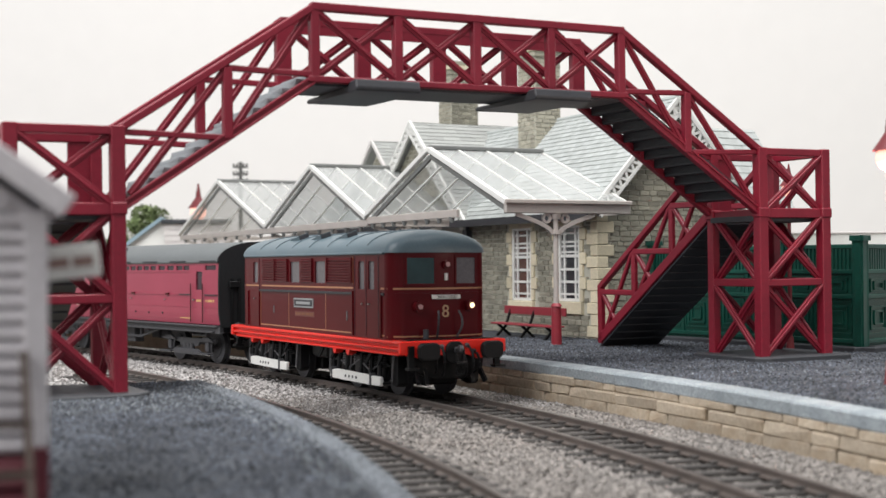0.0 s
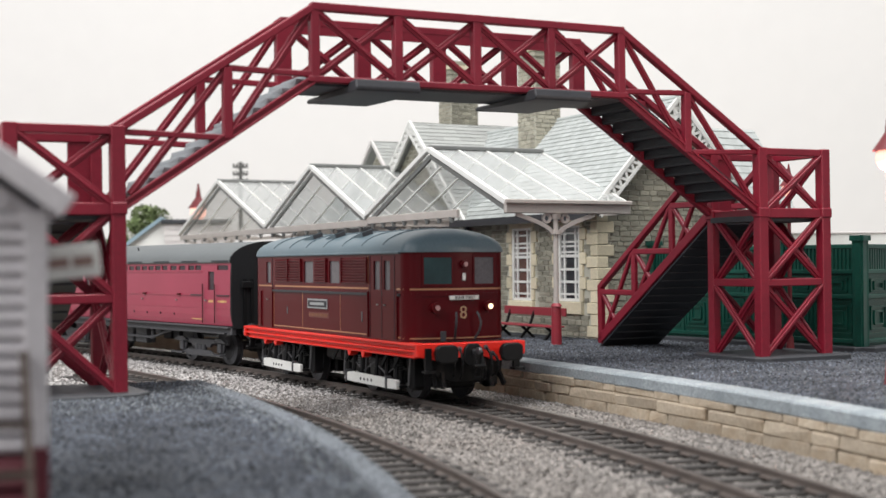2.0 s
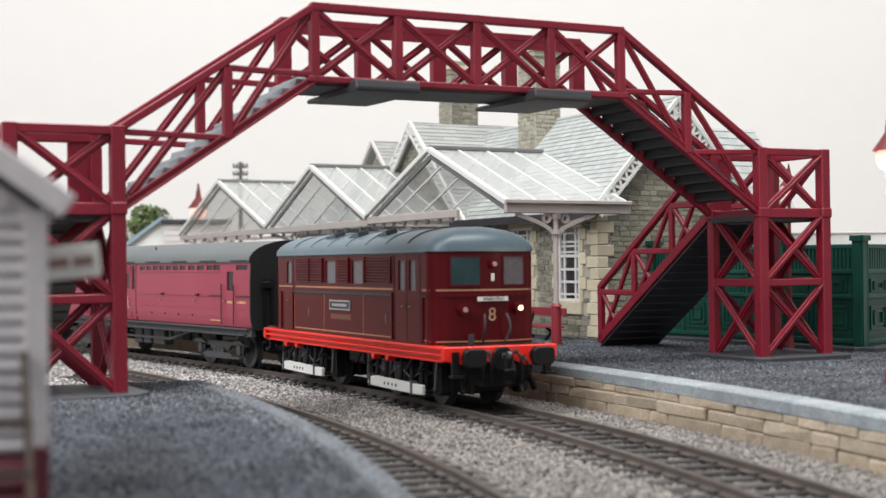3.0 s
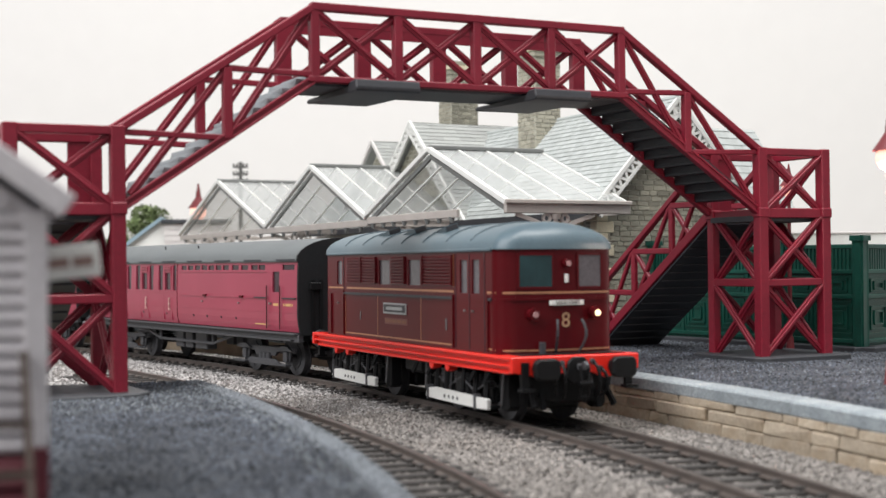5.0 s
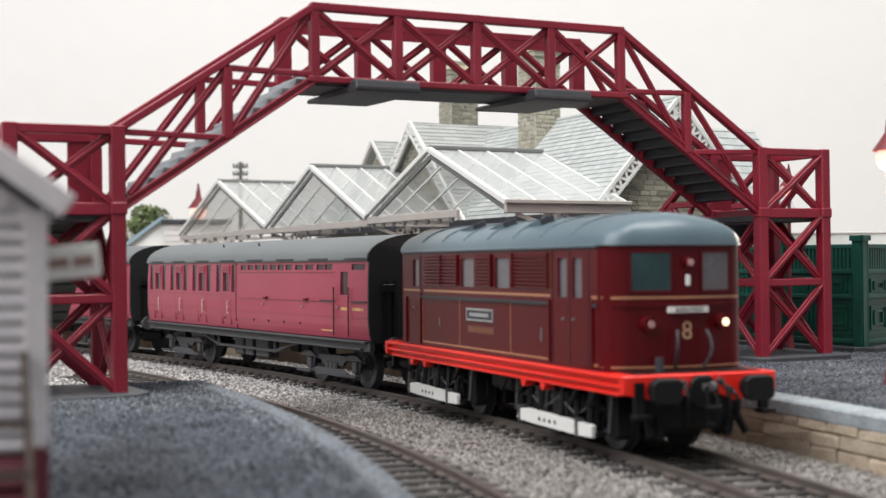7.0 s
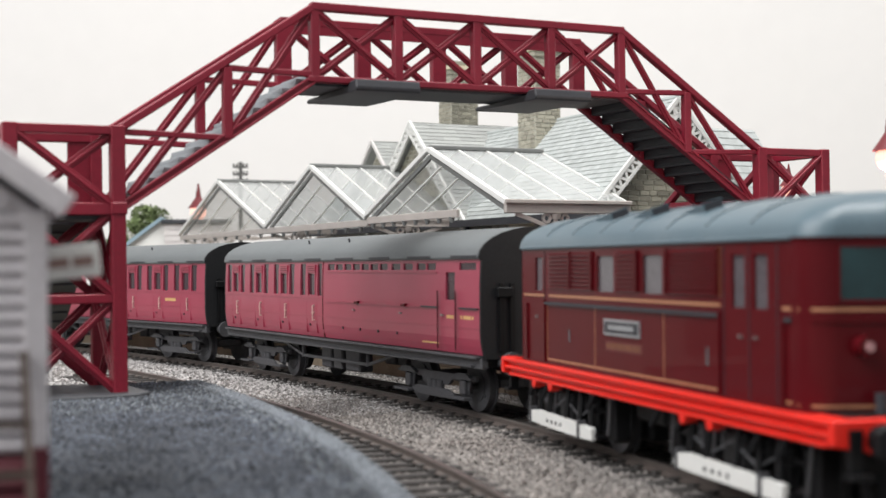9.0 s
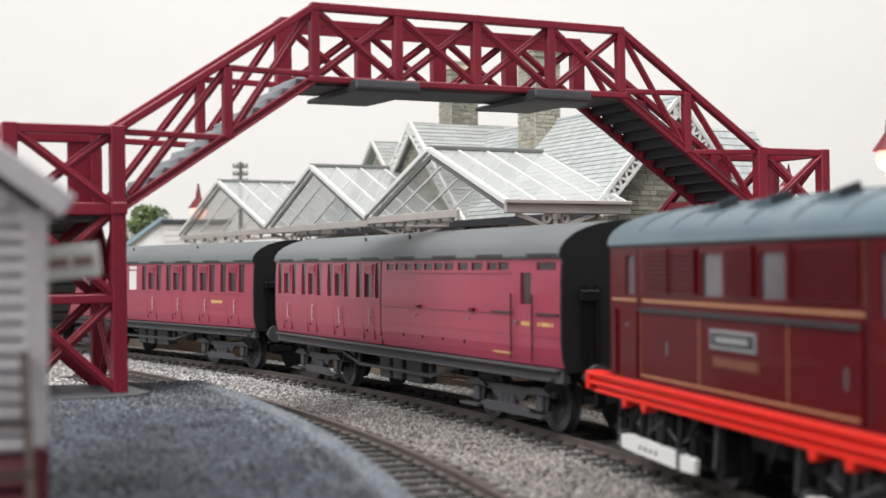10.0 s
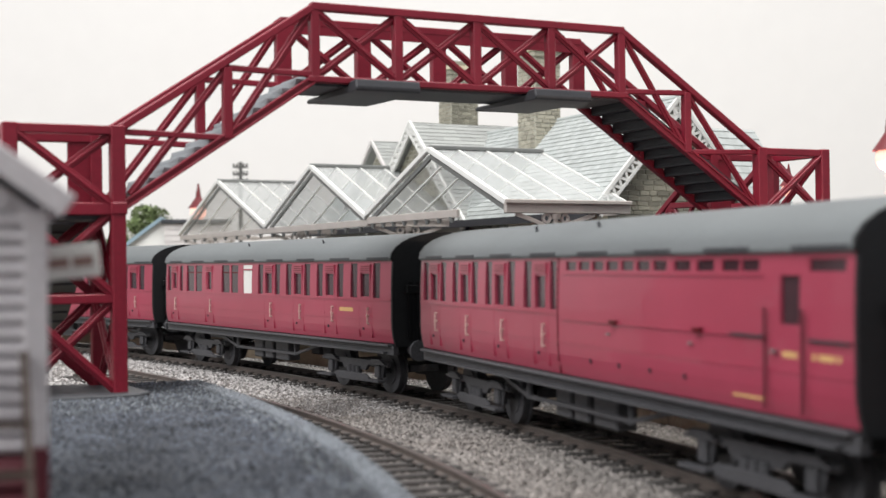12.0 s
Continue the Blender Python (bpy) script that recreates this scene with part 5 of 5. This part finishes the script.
    d = Vector((30, 0, -40)).normalized()
    slates("slate_cover", 106, 150, 49, lambda a, rr, k: (-15 - 0.6 * rr + 0.8 * k, a, 58 + 0.8 * rr + 0.6 * k), wing, 51, 5.0, 4.0)
    part("wing_wall", box(nb(), -70, -20, 108, 148, 9, 62), MORTAR, t)
    # chimneys
    for uc, vc, du, dv, z0, z1 in ((-208.0, 85.0, 14.0, 16.0, 96.0, 144.0), (-114.0, 80.0, 16.0, 13.5, 88.0, 140.0)):
        c = part("chimney", box(nb(), uc - du / 2, uc + du / 2, vc - dv / 2, vc + dv / 2, z0, z1), MORTAR, t, "tall stone chimney stack")
        always = lambda a, z: True
        # Far stack: side face darker than its front, light and shade by material.
        courses("stonework", [(vc - dv / 2, vc + dv / 2, z0, z1, always)], [], lambda a, z, k: (uc + du / 2 + k, a, z), 4.0, 2.0, LITSTONE if uc > -150 else STONE, c, 61)
        courses("stonework", [(uc - du / 2, uc + du / 2, z0, z1, always)], [], lambda a, z, k: (a, vc - dv / 2 - k, z), 4.0, 2.0, LITSTONE, c, 62)
        for k, (zz, g) in enumerate(((z1 - 5, 1.0), (z1 - 2.5, 1.8), (z1, 1.0))):
            part("chimney_course", bevelled(box(nb(), uc - du / 2 - g, uc + du / 2 + g, vc - dv / 2 - g, vc + dv / 2 + g, zz, zz + 2.3), 0.25), CREAMSTONE if k == 1 else STONE, c)
    # rainwater goods
    pipe = rod(nb(), (-127, FW - 1.6, 9.7), (-127, FW - 1.6, 56), 1.1, 10)
    rod(pipe, (-127, FW - 1.6, 55.5), (-124, FW - 3.5, 60), 1.1, 10)
    box(pipe, -129, -125, FW - 3.2, FW, 50, 55)
    part("downpipe", pipe, UNDER, t, "black downpipe with hopper")
    part("gutter", box(nb(), U0, U1 + 4, FW - 8.4, FW - 5.4, EAVE - 3.8, EAVE - 0.6), UNDER, t, "black gutter")
    return t


station_house()


def canopy_bay(u1, u0, ridge, eave, column, label):
    """One ridged bay of the glazed canopy, from u1 (near) to u0 (far)."""
    t = thing("platform_canopy", STATION, label, "canopy", "bays of the platform canopy")
    mid, D = (u0 + u1) / 2, 53.5
    for e in (u1, u0):
        p, q = Vector((e, 0, eave + 2.2)), Vector((mid, 0, ridge))
        b = beam(nb(), p, q, 2.0, 2.3)
        part("bargeboard", bevelled(b, 0.25), WHITE, t, "white gable bargeboard")
        s = 1 if e == u1 else -1
        # Dark strip that stands in for the shade under the bargeboard.
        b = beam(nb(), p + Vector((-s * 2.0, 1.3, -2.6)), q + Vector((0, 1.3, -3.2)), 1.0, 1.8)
        part("barge_shade_strip", b, CANOPYDARK, t)
        ds = (q - p)
        for i in range(5):
            v = D * i / 4
            b = beam(nb(), (p.x, v, p.z), (q.x, v, q.z), 0.75, 0.9)
            part("glazing_bar", b, WHITE, t)
            if i < 4:
                b = nb()
                n = Vector((s * abs(ds.z), 0, abs(ds.x))).normalized() * 0.15
                vs = []
                for w in (v + 0.5, v + D / 4 - 0.5):
                    for pt in (p, q):
                        for k in (-1, 1):
                            vs.append(b.verts.new((pt.x + n.x * k, w, pt.z + n.z * k)))
                for f in ((0, 1, 3, 2), (4, 5, 7, 6), (0, 1, 5, 4), (2, 3, 7, 6), (0, 2, 6, 4), (1, 3, 7, 5)):
                    b.faces.new([vs[k] for k in f])
                g = part("pane", b, CANOPYGLASS, t, "clear glazing with reflected light painted in as haze")
                g.visible_shadow = False
        if e == u1 and column:
            b = box(nb(), e - 1.0, e + 1.2, -1.0, D, eave - 1.9, eave + 2.4)
            part("fascia", bevelled(b, 0.3), CANOPYTRIM, t, "grey-beige fascia board")
            b = box(nb(), e + 1.1, e + 2.4, -1.6, D, eave + 1.6, eave + 3.2)
            part("fascia_moulding", bevelled(b, 0.3), CANOPYTRIM, t)
        else:
            b = box(nb(), e - 1.3, e + 1.3, 1.0, D, eave - 1.9, eave + 1.0)
            part("valley_gutter", b, CANOPYTRIM, t)
    part("ridge_cap", bevelled(box(nb(), mid - 1.6, mid + 1.6, -0.6, D + 0.5, ridge - 0.2, ridge + 1.5), 0.3), CANOPYDARK, t, "dark grey ridge capping")
    b = box(nb(), u0, u1 - (42 if column else 0), 0.2, 1.8, eave - 2.0, eave + 1.2)
    part("front_valance", bevelled(b, 0.2), CANOPYTRIM, t, "grey-beige valance beam")
    for i in range(8):
        a = u0 + (u1 - (42 if column else 0) - u0) * (i + 0.5) / 8
        part("pendant", rod(nb(), (a, 1.0, eave - 4.0), (a, 1.0, eave - 1.8), 0.7, 8, 1.3), CANOPYDARK, t)
    part("wall_plate", box(nb(), u0, u1, D - 4.2, D - 3.5, eave - 2.0, eave), CANOPYTRIM, t)
    # column with curled brackets
    for x, v in (((u1 - 0.2, 20.8),) if column else ((u1, 20.8),)) + (() if column else ((u0, 20.8),)):
        b = rod(nb(), (x, v, PLAT_R), (x, v, eave - 2.0), 1.1, 14, 0.9)
        col = part("column", b, CANOPYTRIM, t, "slender grey-beige iron column", True)
        b = rod(nb(), (x, v, PLAT_R - 0.4), (x, v, PLAT_R + 12.2), 2.0, 12, 1.85)
        rod(b, (x, v, PLAT_R + 12.2), (x, v, PLAT_R + 14.2), 1.95, 12, 1.7)
        rod(b, (x, v, PLAT_R + 14.2), (x, v, PLAT_R + 15.4), 2.3, 12, 1.4)
        part("column_base", b, BENCHRED, col, "dark red column base", True)
        b = rod(nb(), (x, v, eave - 9.6), (x, v, eave - 8.0), 1.8, 12)
        rod(b, (x, v, eave - 4.0), (x, v, eave - 2.0), 1.6, 12, 2.2)
        part("capital", b, CANOPYTRIM, col, "", True)
        for s in (-1, 1):
            b = nb()
            prev = None
            for i in range(9):
                a = i / 8 * math.pi / 2
                p = (x, v + s * (1.2 + 15.8 * (i / 8)), eave - 9.4 + 7.2 * (i / 8) ** 0.62)
                if prev:
                    beam(b, prev, p, 1.2, 1.5)
                prev = p
            prev = None
            for i in range(11):
                a = i / 10 * 2 * math.pi
                p = (x, v + s * (4.0 + 1.5 * math.cos(a)), eave - 3.7 + 1.5 * math.sin(a))
                if prev:
                    beam(b, prev, p, 1.1, 0.9)
                prev = p
            part("bracket", b, CANOPYTRIM, col, "curled iron bracket")
    return t


canopy_bay(0.0, -133.5, 86.6, 59.6, True, "glazed white-framed canopy bay on a grey-beige column")
canopy_bay(-133.5, -276.5, 88.8, 58.6, False, "glazed white-framed canopy bay with hazy panes")
canopy_bay(-276.5, -455.6, 90.6, 58.6, False, "far glazed white-framed canopy bay with hazy panes")


def bench():
    t = thing("platform_bench", STATION @ at_mm(-46, 33, PLAT_R), "dark red slatted bench with black iron legs by the wall", "bench")
    part("back_slat", bevelled(box(nb(), -25, 25, 4.2, 5.0, 9.3, 12.6), 0.2), BENCHRED, t)
    for y in (-2.4, -0.2, 2.0):
        part("seat_slat", bevelled(box(nb(), -25, 25, y, y + 1.9, 5.0, 5.7), 0.15), BENCHRED, t)
    for x in (-20, 0, 20):
        b = nb()
        beam(b, (x, -2.2, 0), (x, 3.0, 5.2), 0.9, 1.0)
        beam(b, (x, 4.4, 0), (x, -1.6, 5.2), 0.9, 1.0)
        beam(b, (x, 2.4, 5.0), (x, 4.8, 11.5), 0.8, 0.9)
        part("leg", b, BLACK, t, "black iron leg frame")


bench()


def fence(p, q, panels, label):
    d = Vector((q[0] - p[0], q[1] - p[1]))
    ln = d.length
    t = thing("green_fence", at_mm(p[0], p[1], PLAT_R, 0, 0, math.degrees(math.atan2(d.y, d.x))), label, "fence", "green fences")
    w = ln / panels
    H = 36.0
    part("fence_base", bevelled(box(nb(), -3, ln + 3, -6.5, 5, -0.3, 1.6), 0.3), PLINTH, t, "dark grey base strip")
    for i in range(panels + 1):
        b = box(nb(), i * w - 1.8, i * w + 1.8, -2.0, 2.0, 0.5, H + 1.2)
        box(b, i * w - 2.4, i * w + 2.4, -2.6, 2.6, H + 1.2, H + 3.0)
        part("post", b, FENCEGREEN, t)
    for i in range(panels):
        x0, x1 = i * w + 1.8, (i + 1) * w - 1.8
        pn = part("panel", box(nb(), x0, x1, -0.4, 0.6, 1.6, H - 1), FENCEGREEN, t, "moulded green panel")
        for z in (2.4, 17.5, 26.0, H - 1.4):
            part("rail", bevelled(box(nb(), x0, x1, -1.3, 0.9, z, z + 1.5), 0.2), FENCEGREEN, pn)
        k = int((x1 - x0) / 1.7)
        if i == 0:
            slat = finish(box(nb(), -0.5, 0.5, -0.9, -0.3, 27.5, H - 1.4), "slat", FENCEGREEN)
        for j in range(k):
            same_part("slat", slat, pn, at_mm(x0 + (j + 0.5) * (x1 - x0) / k, 0, 0))
        b = nb()
        for zc, hh in ((11.0, 5.4), (22.0, 2.9)):
            for a in (0.25, 0.75):
                xc = x0 + (x1 - x0) * a
                rr = (x1 - x0) * 0.2
                for m in range(3):
                    f = 1 - m * 0.3
                    for s in (-1, 1):
                        box(b, xc - rr * f, xc + rr * f, -0.85 - m * 0.12, -0.35, zc + s * hh * f - 0.3, zc + s * hh * f + 0.3)
                        box(b, xc + s * rr * f - 0.3, xc + s * rr * f + 0.3, -0.85 - m * 0.12, -0.35, zc - hh * f, zc + hh * f)
        for a in (0.0, 0.5, 1.0):
            xc = x0 + (x1 - x0) * a
            box(b, xc - 0.8, xc + 0.8, -1.0, -0.3, 3.5, 26)
        part("moulding", b, FENCEGREEN, pn)
    return t


fence((66.0, 573.0), (140.5, 457.0), 4, "dark green moulded panel fence on a grey base")
fence((140.5, 457.0), (228.0, 548.0), 3, "dark green moulded panel fence turning away")
# Added white board: stands in for the brighter foot of the backdrop.
bw = thing("white_board", at_mm(95, 640, 0, 0, 0, -8), "low white board added for the bright lower band of the backdrop", "wall")
part("board_face", bevelled(box(nb(), 20, 330, 0, 4, -5, 52), 0.3), WHITE, bw)
part("board_cap", bevelled(box(nb(), 20, 330, -0.6, 4.6, 52, 53), 0.2), OFFWHITE, bw)


def platform_lamp(x, y, z0, h, k, label):
    t = thing("platform_lamp", at_mm(x, y, z0), label, "lamp", "platform lamps")
    b = rod(nb(), (0, 0, 0), (0, 0, h - 9 * k), 1.1 * k, 10, 0.8 * k)
    rod(b, (0, 0, 0), (0, 0, 6 * k), 2.0 * k, 10, 1.4 * k)
    part("post", b, LAMPRED, t, "", True)
    b = rod(nb(), (0, 0, h - 5.0 * k), (0, 0, h - 0.2 * k), 4.3 * k, 16, 1.0 * k)
    rod(b, (0, 0, h - 0.2 * k), (0, 0, h + 3.2 * k), 1.2 * k, 10, 0.7 * k)
    rod(b, (0, 0, h + 3.2 * k), (0, 0, h + 5.2 * k), 0.6 * k, 8, 0.3 * k)
    part("hood", b, LAMPRED, t, "dark red conical hood", True)
    b = nb()
    bmesh.ops.create_uvsphere(b, u_segments=16, v_segments=10, radius=3.4 * k, matrix=Matrix.Translation((0, 0, h - 6.6 * k)))
    part("globe", b, LAMPGLOW, t, "lit warm pink globe", True)
    return t


platform_lamp(109.0, 330.0, PLAT_R, 62.0, 1.0, "lit platform lamp with dark red hood")
platform_lamp(119.0, 466.0, PLAT_R, 60.0, 0.75, "dark red platform lamp behind the footbridge")
platform_lamp(-173.0, 960.0, PLAT_R - 2, 82.0, 1.7, "lit platform lamp with dark red hood near the canopy")


def telegraph_pole():
    t = thing("telegraph_pole", at_mm(-149, 1000, -6), "grey telegraph pole with three insulator arms", "pole")
    part("pole", rod(nb(), (0, 0, 0), (0, 0, 122), 1.8, 10, 1.3), POLEGREY, t, "", True)
    for z in (118, 112.5, 107):
        arm = part("cross_arm", box(nb(), -5.5, 5.5, -1.6, -0.4, z - 0.7, z + 0.7), POLEGREY, t)
        for x in (-4.8, -2.4, 2.4, 4.8):
            part("insulator", rod(nb(), (x, -1, z + 0.6), (x, -1, z + 2.6), 0.8, 8), POLEGREY, arm)


telegraph_pole()


def far_hut():
    t = thing("white_shed", at_mm(-197, 950, -6, 0, 0, 12), "white boarded shed with blue-grey roof edge", "shed")
    part("wall", prism(nb(), [(-26, 0), (-26, 58), (0, 77), (26, 58), (26, 0)], "y", 0, 60), WHITE, t)
    for s in (-1, 1):
        part("roof", beam(nb(), (s * 29, 29, 57), (0, 29, 79), 66, 2.4), BLUEROOF, t, "blue-grey roof slope")
    part("annexe", box(nb(), 2, 46, -4, 30, 0, 75), OFFWHITE, t)
    for i in range(16):
        part("board", box(nb(), 2, 46.4, -4.7, -4, 8 + i * 4.2, 11.7 + i * 4.2), OFFWHITE, t)
    part("annexe_roof", bevelled(box(nb(), 0, 48, -7, 33, 75, 78), 0.4), PLINTH, t, "dark grey flat roof")


far_hut()


def shrub():
    t = thing("tree", at_mm(-226, 1040, -6), "bushy light green tree behind the shed", "tree")
    part("trunk", rod(nb(), (0, 0, 0), (0, 0, 70), 3.0, 9, 1.6), BARK, t, "", True)
    rng = np.random.default_rng(9)
    for i in range(7):
        a = i * 0.9
        part("limb", rod(nb(), (0, 0, 48 + i * 3), (16 * math.cos(a), 16 * math.sin(a), 66 + i * 3), 1.0, 6, 0.4), BARK, t)
    verts, faces = [], []
    lumps = [(-14, 0, 66, 14), (4, -4, 76, 15), (17, 0, 68, 12), (-4, 4, 82, 10), (-24, 0, 58, 11), (10, 3, 60, 13), (26, 0, 62, 8)]
    for cx, cy, cz, r in lumps:
        for _ in range(520):
            v = rng.normal(0, 1, 3)
            v = v / np.linalg.norm(v) * r * rng.uniform(0.72, 1.08)
            c = np.array((cx, cy, cz)) + v
            a, b = rng.normal(0, 1.1, 3), rng.normal(0, 1.1, 3)
            n = len(verts)
            verts += [tuple(c - a), tuple(c + b), tuple(c + a), tuple(c - b)]
            faces.append((n, n + 1, n + 2, n + 3))
    raw("crown", verts, faces, LEAF, t, "clumped light green foliage")["kind"] = "stuff"


shrub()


# ---- platform hut close to the viewer ----
def hut():
    t = thing("platform_hut", at_mm(-43.6, 149.0, PLAT_L, 0, 0, 17.6), "white weatherboarded hut with red base and pale roof", "hut")
    part("core", box(nb(), -46, -0.5, 0.5, 52, 0, 37), HUTWHITE, t)
    b = prism(nb(), [(-46, 36.5), (-23, 53), (-0.5, 36.5)], "y", 0.5, 52)
    part("gable", b, HUTWHITE, t)
    for i in range(24):
        z = 11.0 + i * 1.75
        w = 0 if z < 36 else (z - 36) * 1.4
        if z > 51:
            break
        b = prism(nb(), [(-0.35, z), (0.55, z + 1.75), (0.55, z)], "x", -46 + w, -2.2 - w)
        part("weatherboard", b, HUTWHITE, t)
        if z < 36:
            b = prism(nb(), [(-0.5, z), (0.25, z), (-0.5, z + 1.75)], "y", 1.8, 52)
            part("weatherboard", b, HUTWHITE, t)
    for i in range(6):
        b = prism(nb(), [(-0.7, i * 1.75), (0.55, i * 1.75 + 1.75), (0.55, i * 1.75)], "x", -46, -2.2)
        part("base_board", b, HUTRED, t)
    part("corner_board", bevelled(box(nb(), -2.4, 0.2, -0.9, 1.8, 11.0, 37.0), 0.2), HUTWHITE, t)
    part("base_corner", bevelled(box(nb(), -2.4, 0.25, -1.0, 1.8, 0, 11.0), 0.2), HUTRED, t)
    for s in (-1, 1):
        p, q = Vector((-23, 26, 55.8)), Vector((-23 + s * 25.3, 26, 37.7))
        b = beam(nb(), p, q, 58, 1.5)
        part("roof", bevelled(b, 0.2), HUTWHITE, t, "pale roof slope")
        b = beam(nb(), p + Vector((0, -29.6, -0.6)), q + Vector((0, -29.6, -0.6)), 1.4, 2.8)
        part("bargeboard", bevelled(b, 0.2), HUTWHITE, t)
    sg = part("hanging_sign", bevelled(box(nb(), -3.4, 3.4, -0.35, 0.35, -2.0, 2.0), 0.15), WHITE, t, "small white tilted sign with brown lettering")
    sg.matrix_basis = at_mm(3.2, 14.35, 31.3, 0, -5, 0)
    for x0, x1 in ((-2.9, -0.3), (0.2, 2.6)):
        part("letter_bar", box(nb(), x0, x1, -0.5, -0.35, -0.65, 0.6), SIGNBAR, sg)
    part("sign_bracket", box(nb(), -3.9, 3.2, -0.2, 0.2, 2.0, 2.4), TIMBER, sg)
    return t


hut()


def trolley():
    t = thing("sack_barrow", at_mm(-44.3, 141.0, PLAT_L, 0, 0, 17.6), "dark timber sack barrow leaning at the hut wall", "barrow")
    for x in (-2.6, 1.6):
        part("shaft", beam(nb(), (x, -3.0, 0.6), (x - 0.9, 5.8, 21.5), 0.8, 0.9), TIMBER, t)
    for z in (4.5, 9.0, 14.0):
        part("rung", beam(nb(), (-3.0, -3.0 + z * 0.42 - 0.4, z), (1.6, -3.0 + z * 0.42 - 0.4, z), 0.7, 0.8), TIMBER, t)
    part("toe_plate", bevelled(box(nb(), -3.4, 2.2, -5.5, -2.6, 0.2, 0.8), 0.1), TIMBER, t)
    for x in (-3.4, 2.4):
        part("wheel", rod(nb(), (x - 0.3, -1.6, 1.9), (x + 0.3, -1.6, 1.9), 1.9, 14), TIMBER, t)


trolley()

block_wall(plat_r, 1, EDGE_R, -420, -60, ((-2.9, 0.5), (0.5, 3.5), (3.5, 5.9)))


# ---- the train runs ----
RUN = [(0.0, -416.3), (0.5, -415.8), (1.0, -414.7), (1.5, -411.1), (2.0, -404.1), (2.5, -395.0), (3.0, -385.3), (3.5, -374.9), (4.0, -364.2), (4.5, -353.1), (5.0, -341.6), (5.5, -329.9), (6.0, -315.6), (6.5, -299.3), (7.0, -282.2),
       (7.5, -264.1), (8.0, -244.7), (8.5, -224.0), (9.0, -202.6), (9.5, -180.2), (10.0, -155.1), (10.5, -128.0), (11.0, -98.0), (11.5, -67.2), (12.0, -37.3)]


def run_at(t):
    """The train's place on the line at t seconds, on a smooth curve through RUN."""
    i = min(len(RUN) - 2, int(t / 0.5))
    a, b = RUN[i], RUN[i + 1]
    def slope(k):
        lo, hi = RUN[max(0, k - 1)], RUN[min(len(RUN) - 1, k + 1)]
        return (hi[1] - lo[1]) / (hi[0] - lo[0])
    u = (t - a[0]) / 0.5
    m0, m1 = slope(i) * 0.5, slope(i + 1) * 0.5
    return (2 * u ** 3 - 3 * u ** 2 + 1) * a[1] + (u ** 3 - 2 * u ** 2 + u) * m0 + (3 * u ** 2 - 2 * u ** 3) * b[1] + (u ** 3 - u ** 2) * m1


def vehicle_pose(s, pivot, ahead, aside=0.0):
    a, b = Vector(along(s + pivot)), Vector(along(s - pivot))
    d = (a - b).normalized()
    c = (a + b) / 2 + d * ahead + Vector((-d.y, d.x)) * aside
    return at_mm(c.x, c.y, 0, 0, 0, math.degrees(math.atan2(d.y, d.x)))


def motions():
    for ob, back, pivot, ahead, aside in ((LOCOMOTIVE, 0.0, 33, 4.2, -0.9), (COACH_A, -187.9, 68, 0.0, 0.0), (COACH_B, -410.6, 68, -3.5, 0.0), (COACH_C, -631.0, 68, -3.5, 0.0)):
        walk(ob, [(i * 0.25, vehicle_pose(run_at(i * 0.25) + back, pivot, ahead, aside)) for i in range(49)])
    for (ob, x, r), _ in WHEELS:
        walk(ob, [(i * 0.15, at_mm(x, 0, r, 0, math.degrees((run_at(i * 0.15) - RUN[0][1]) / r), 0)) for i in range(81)])


motions()
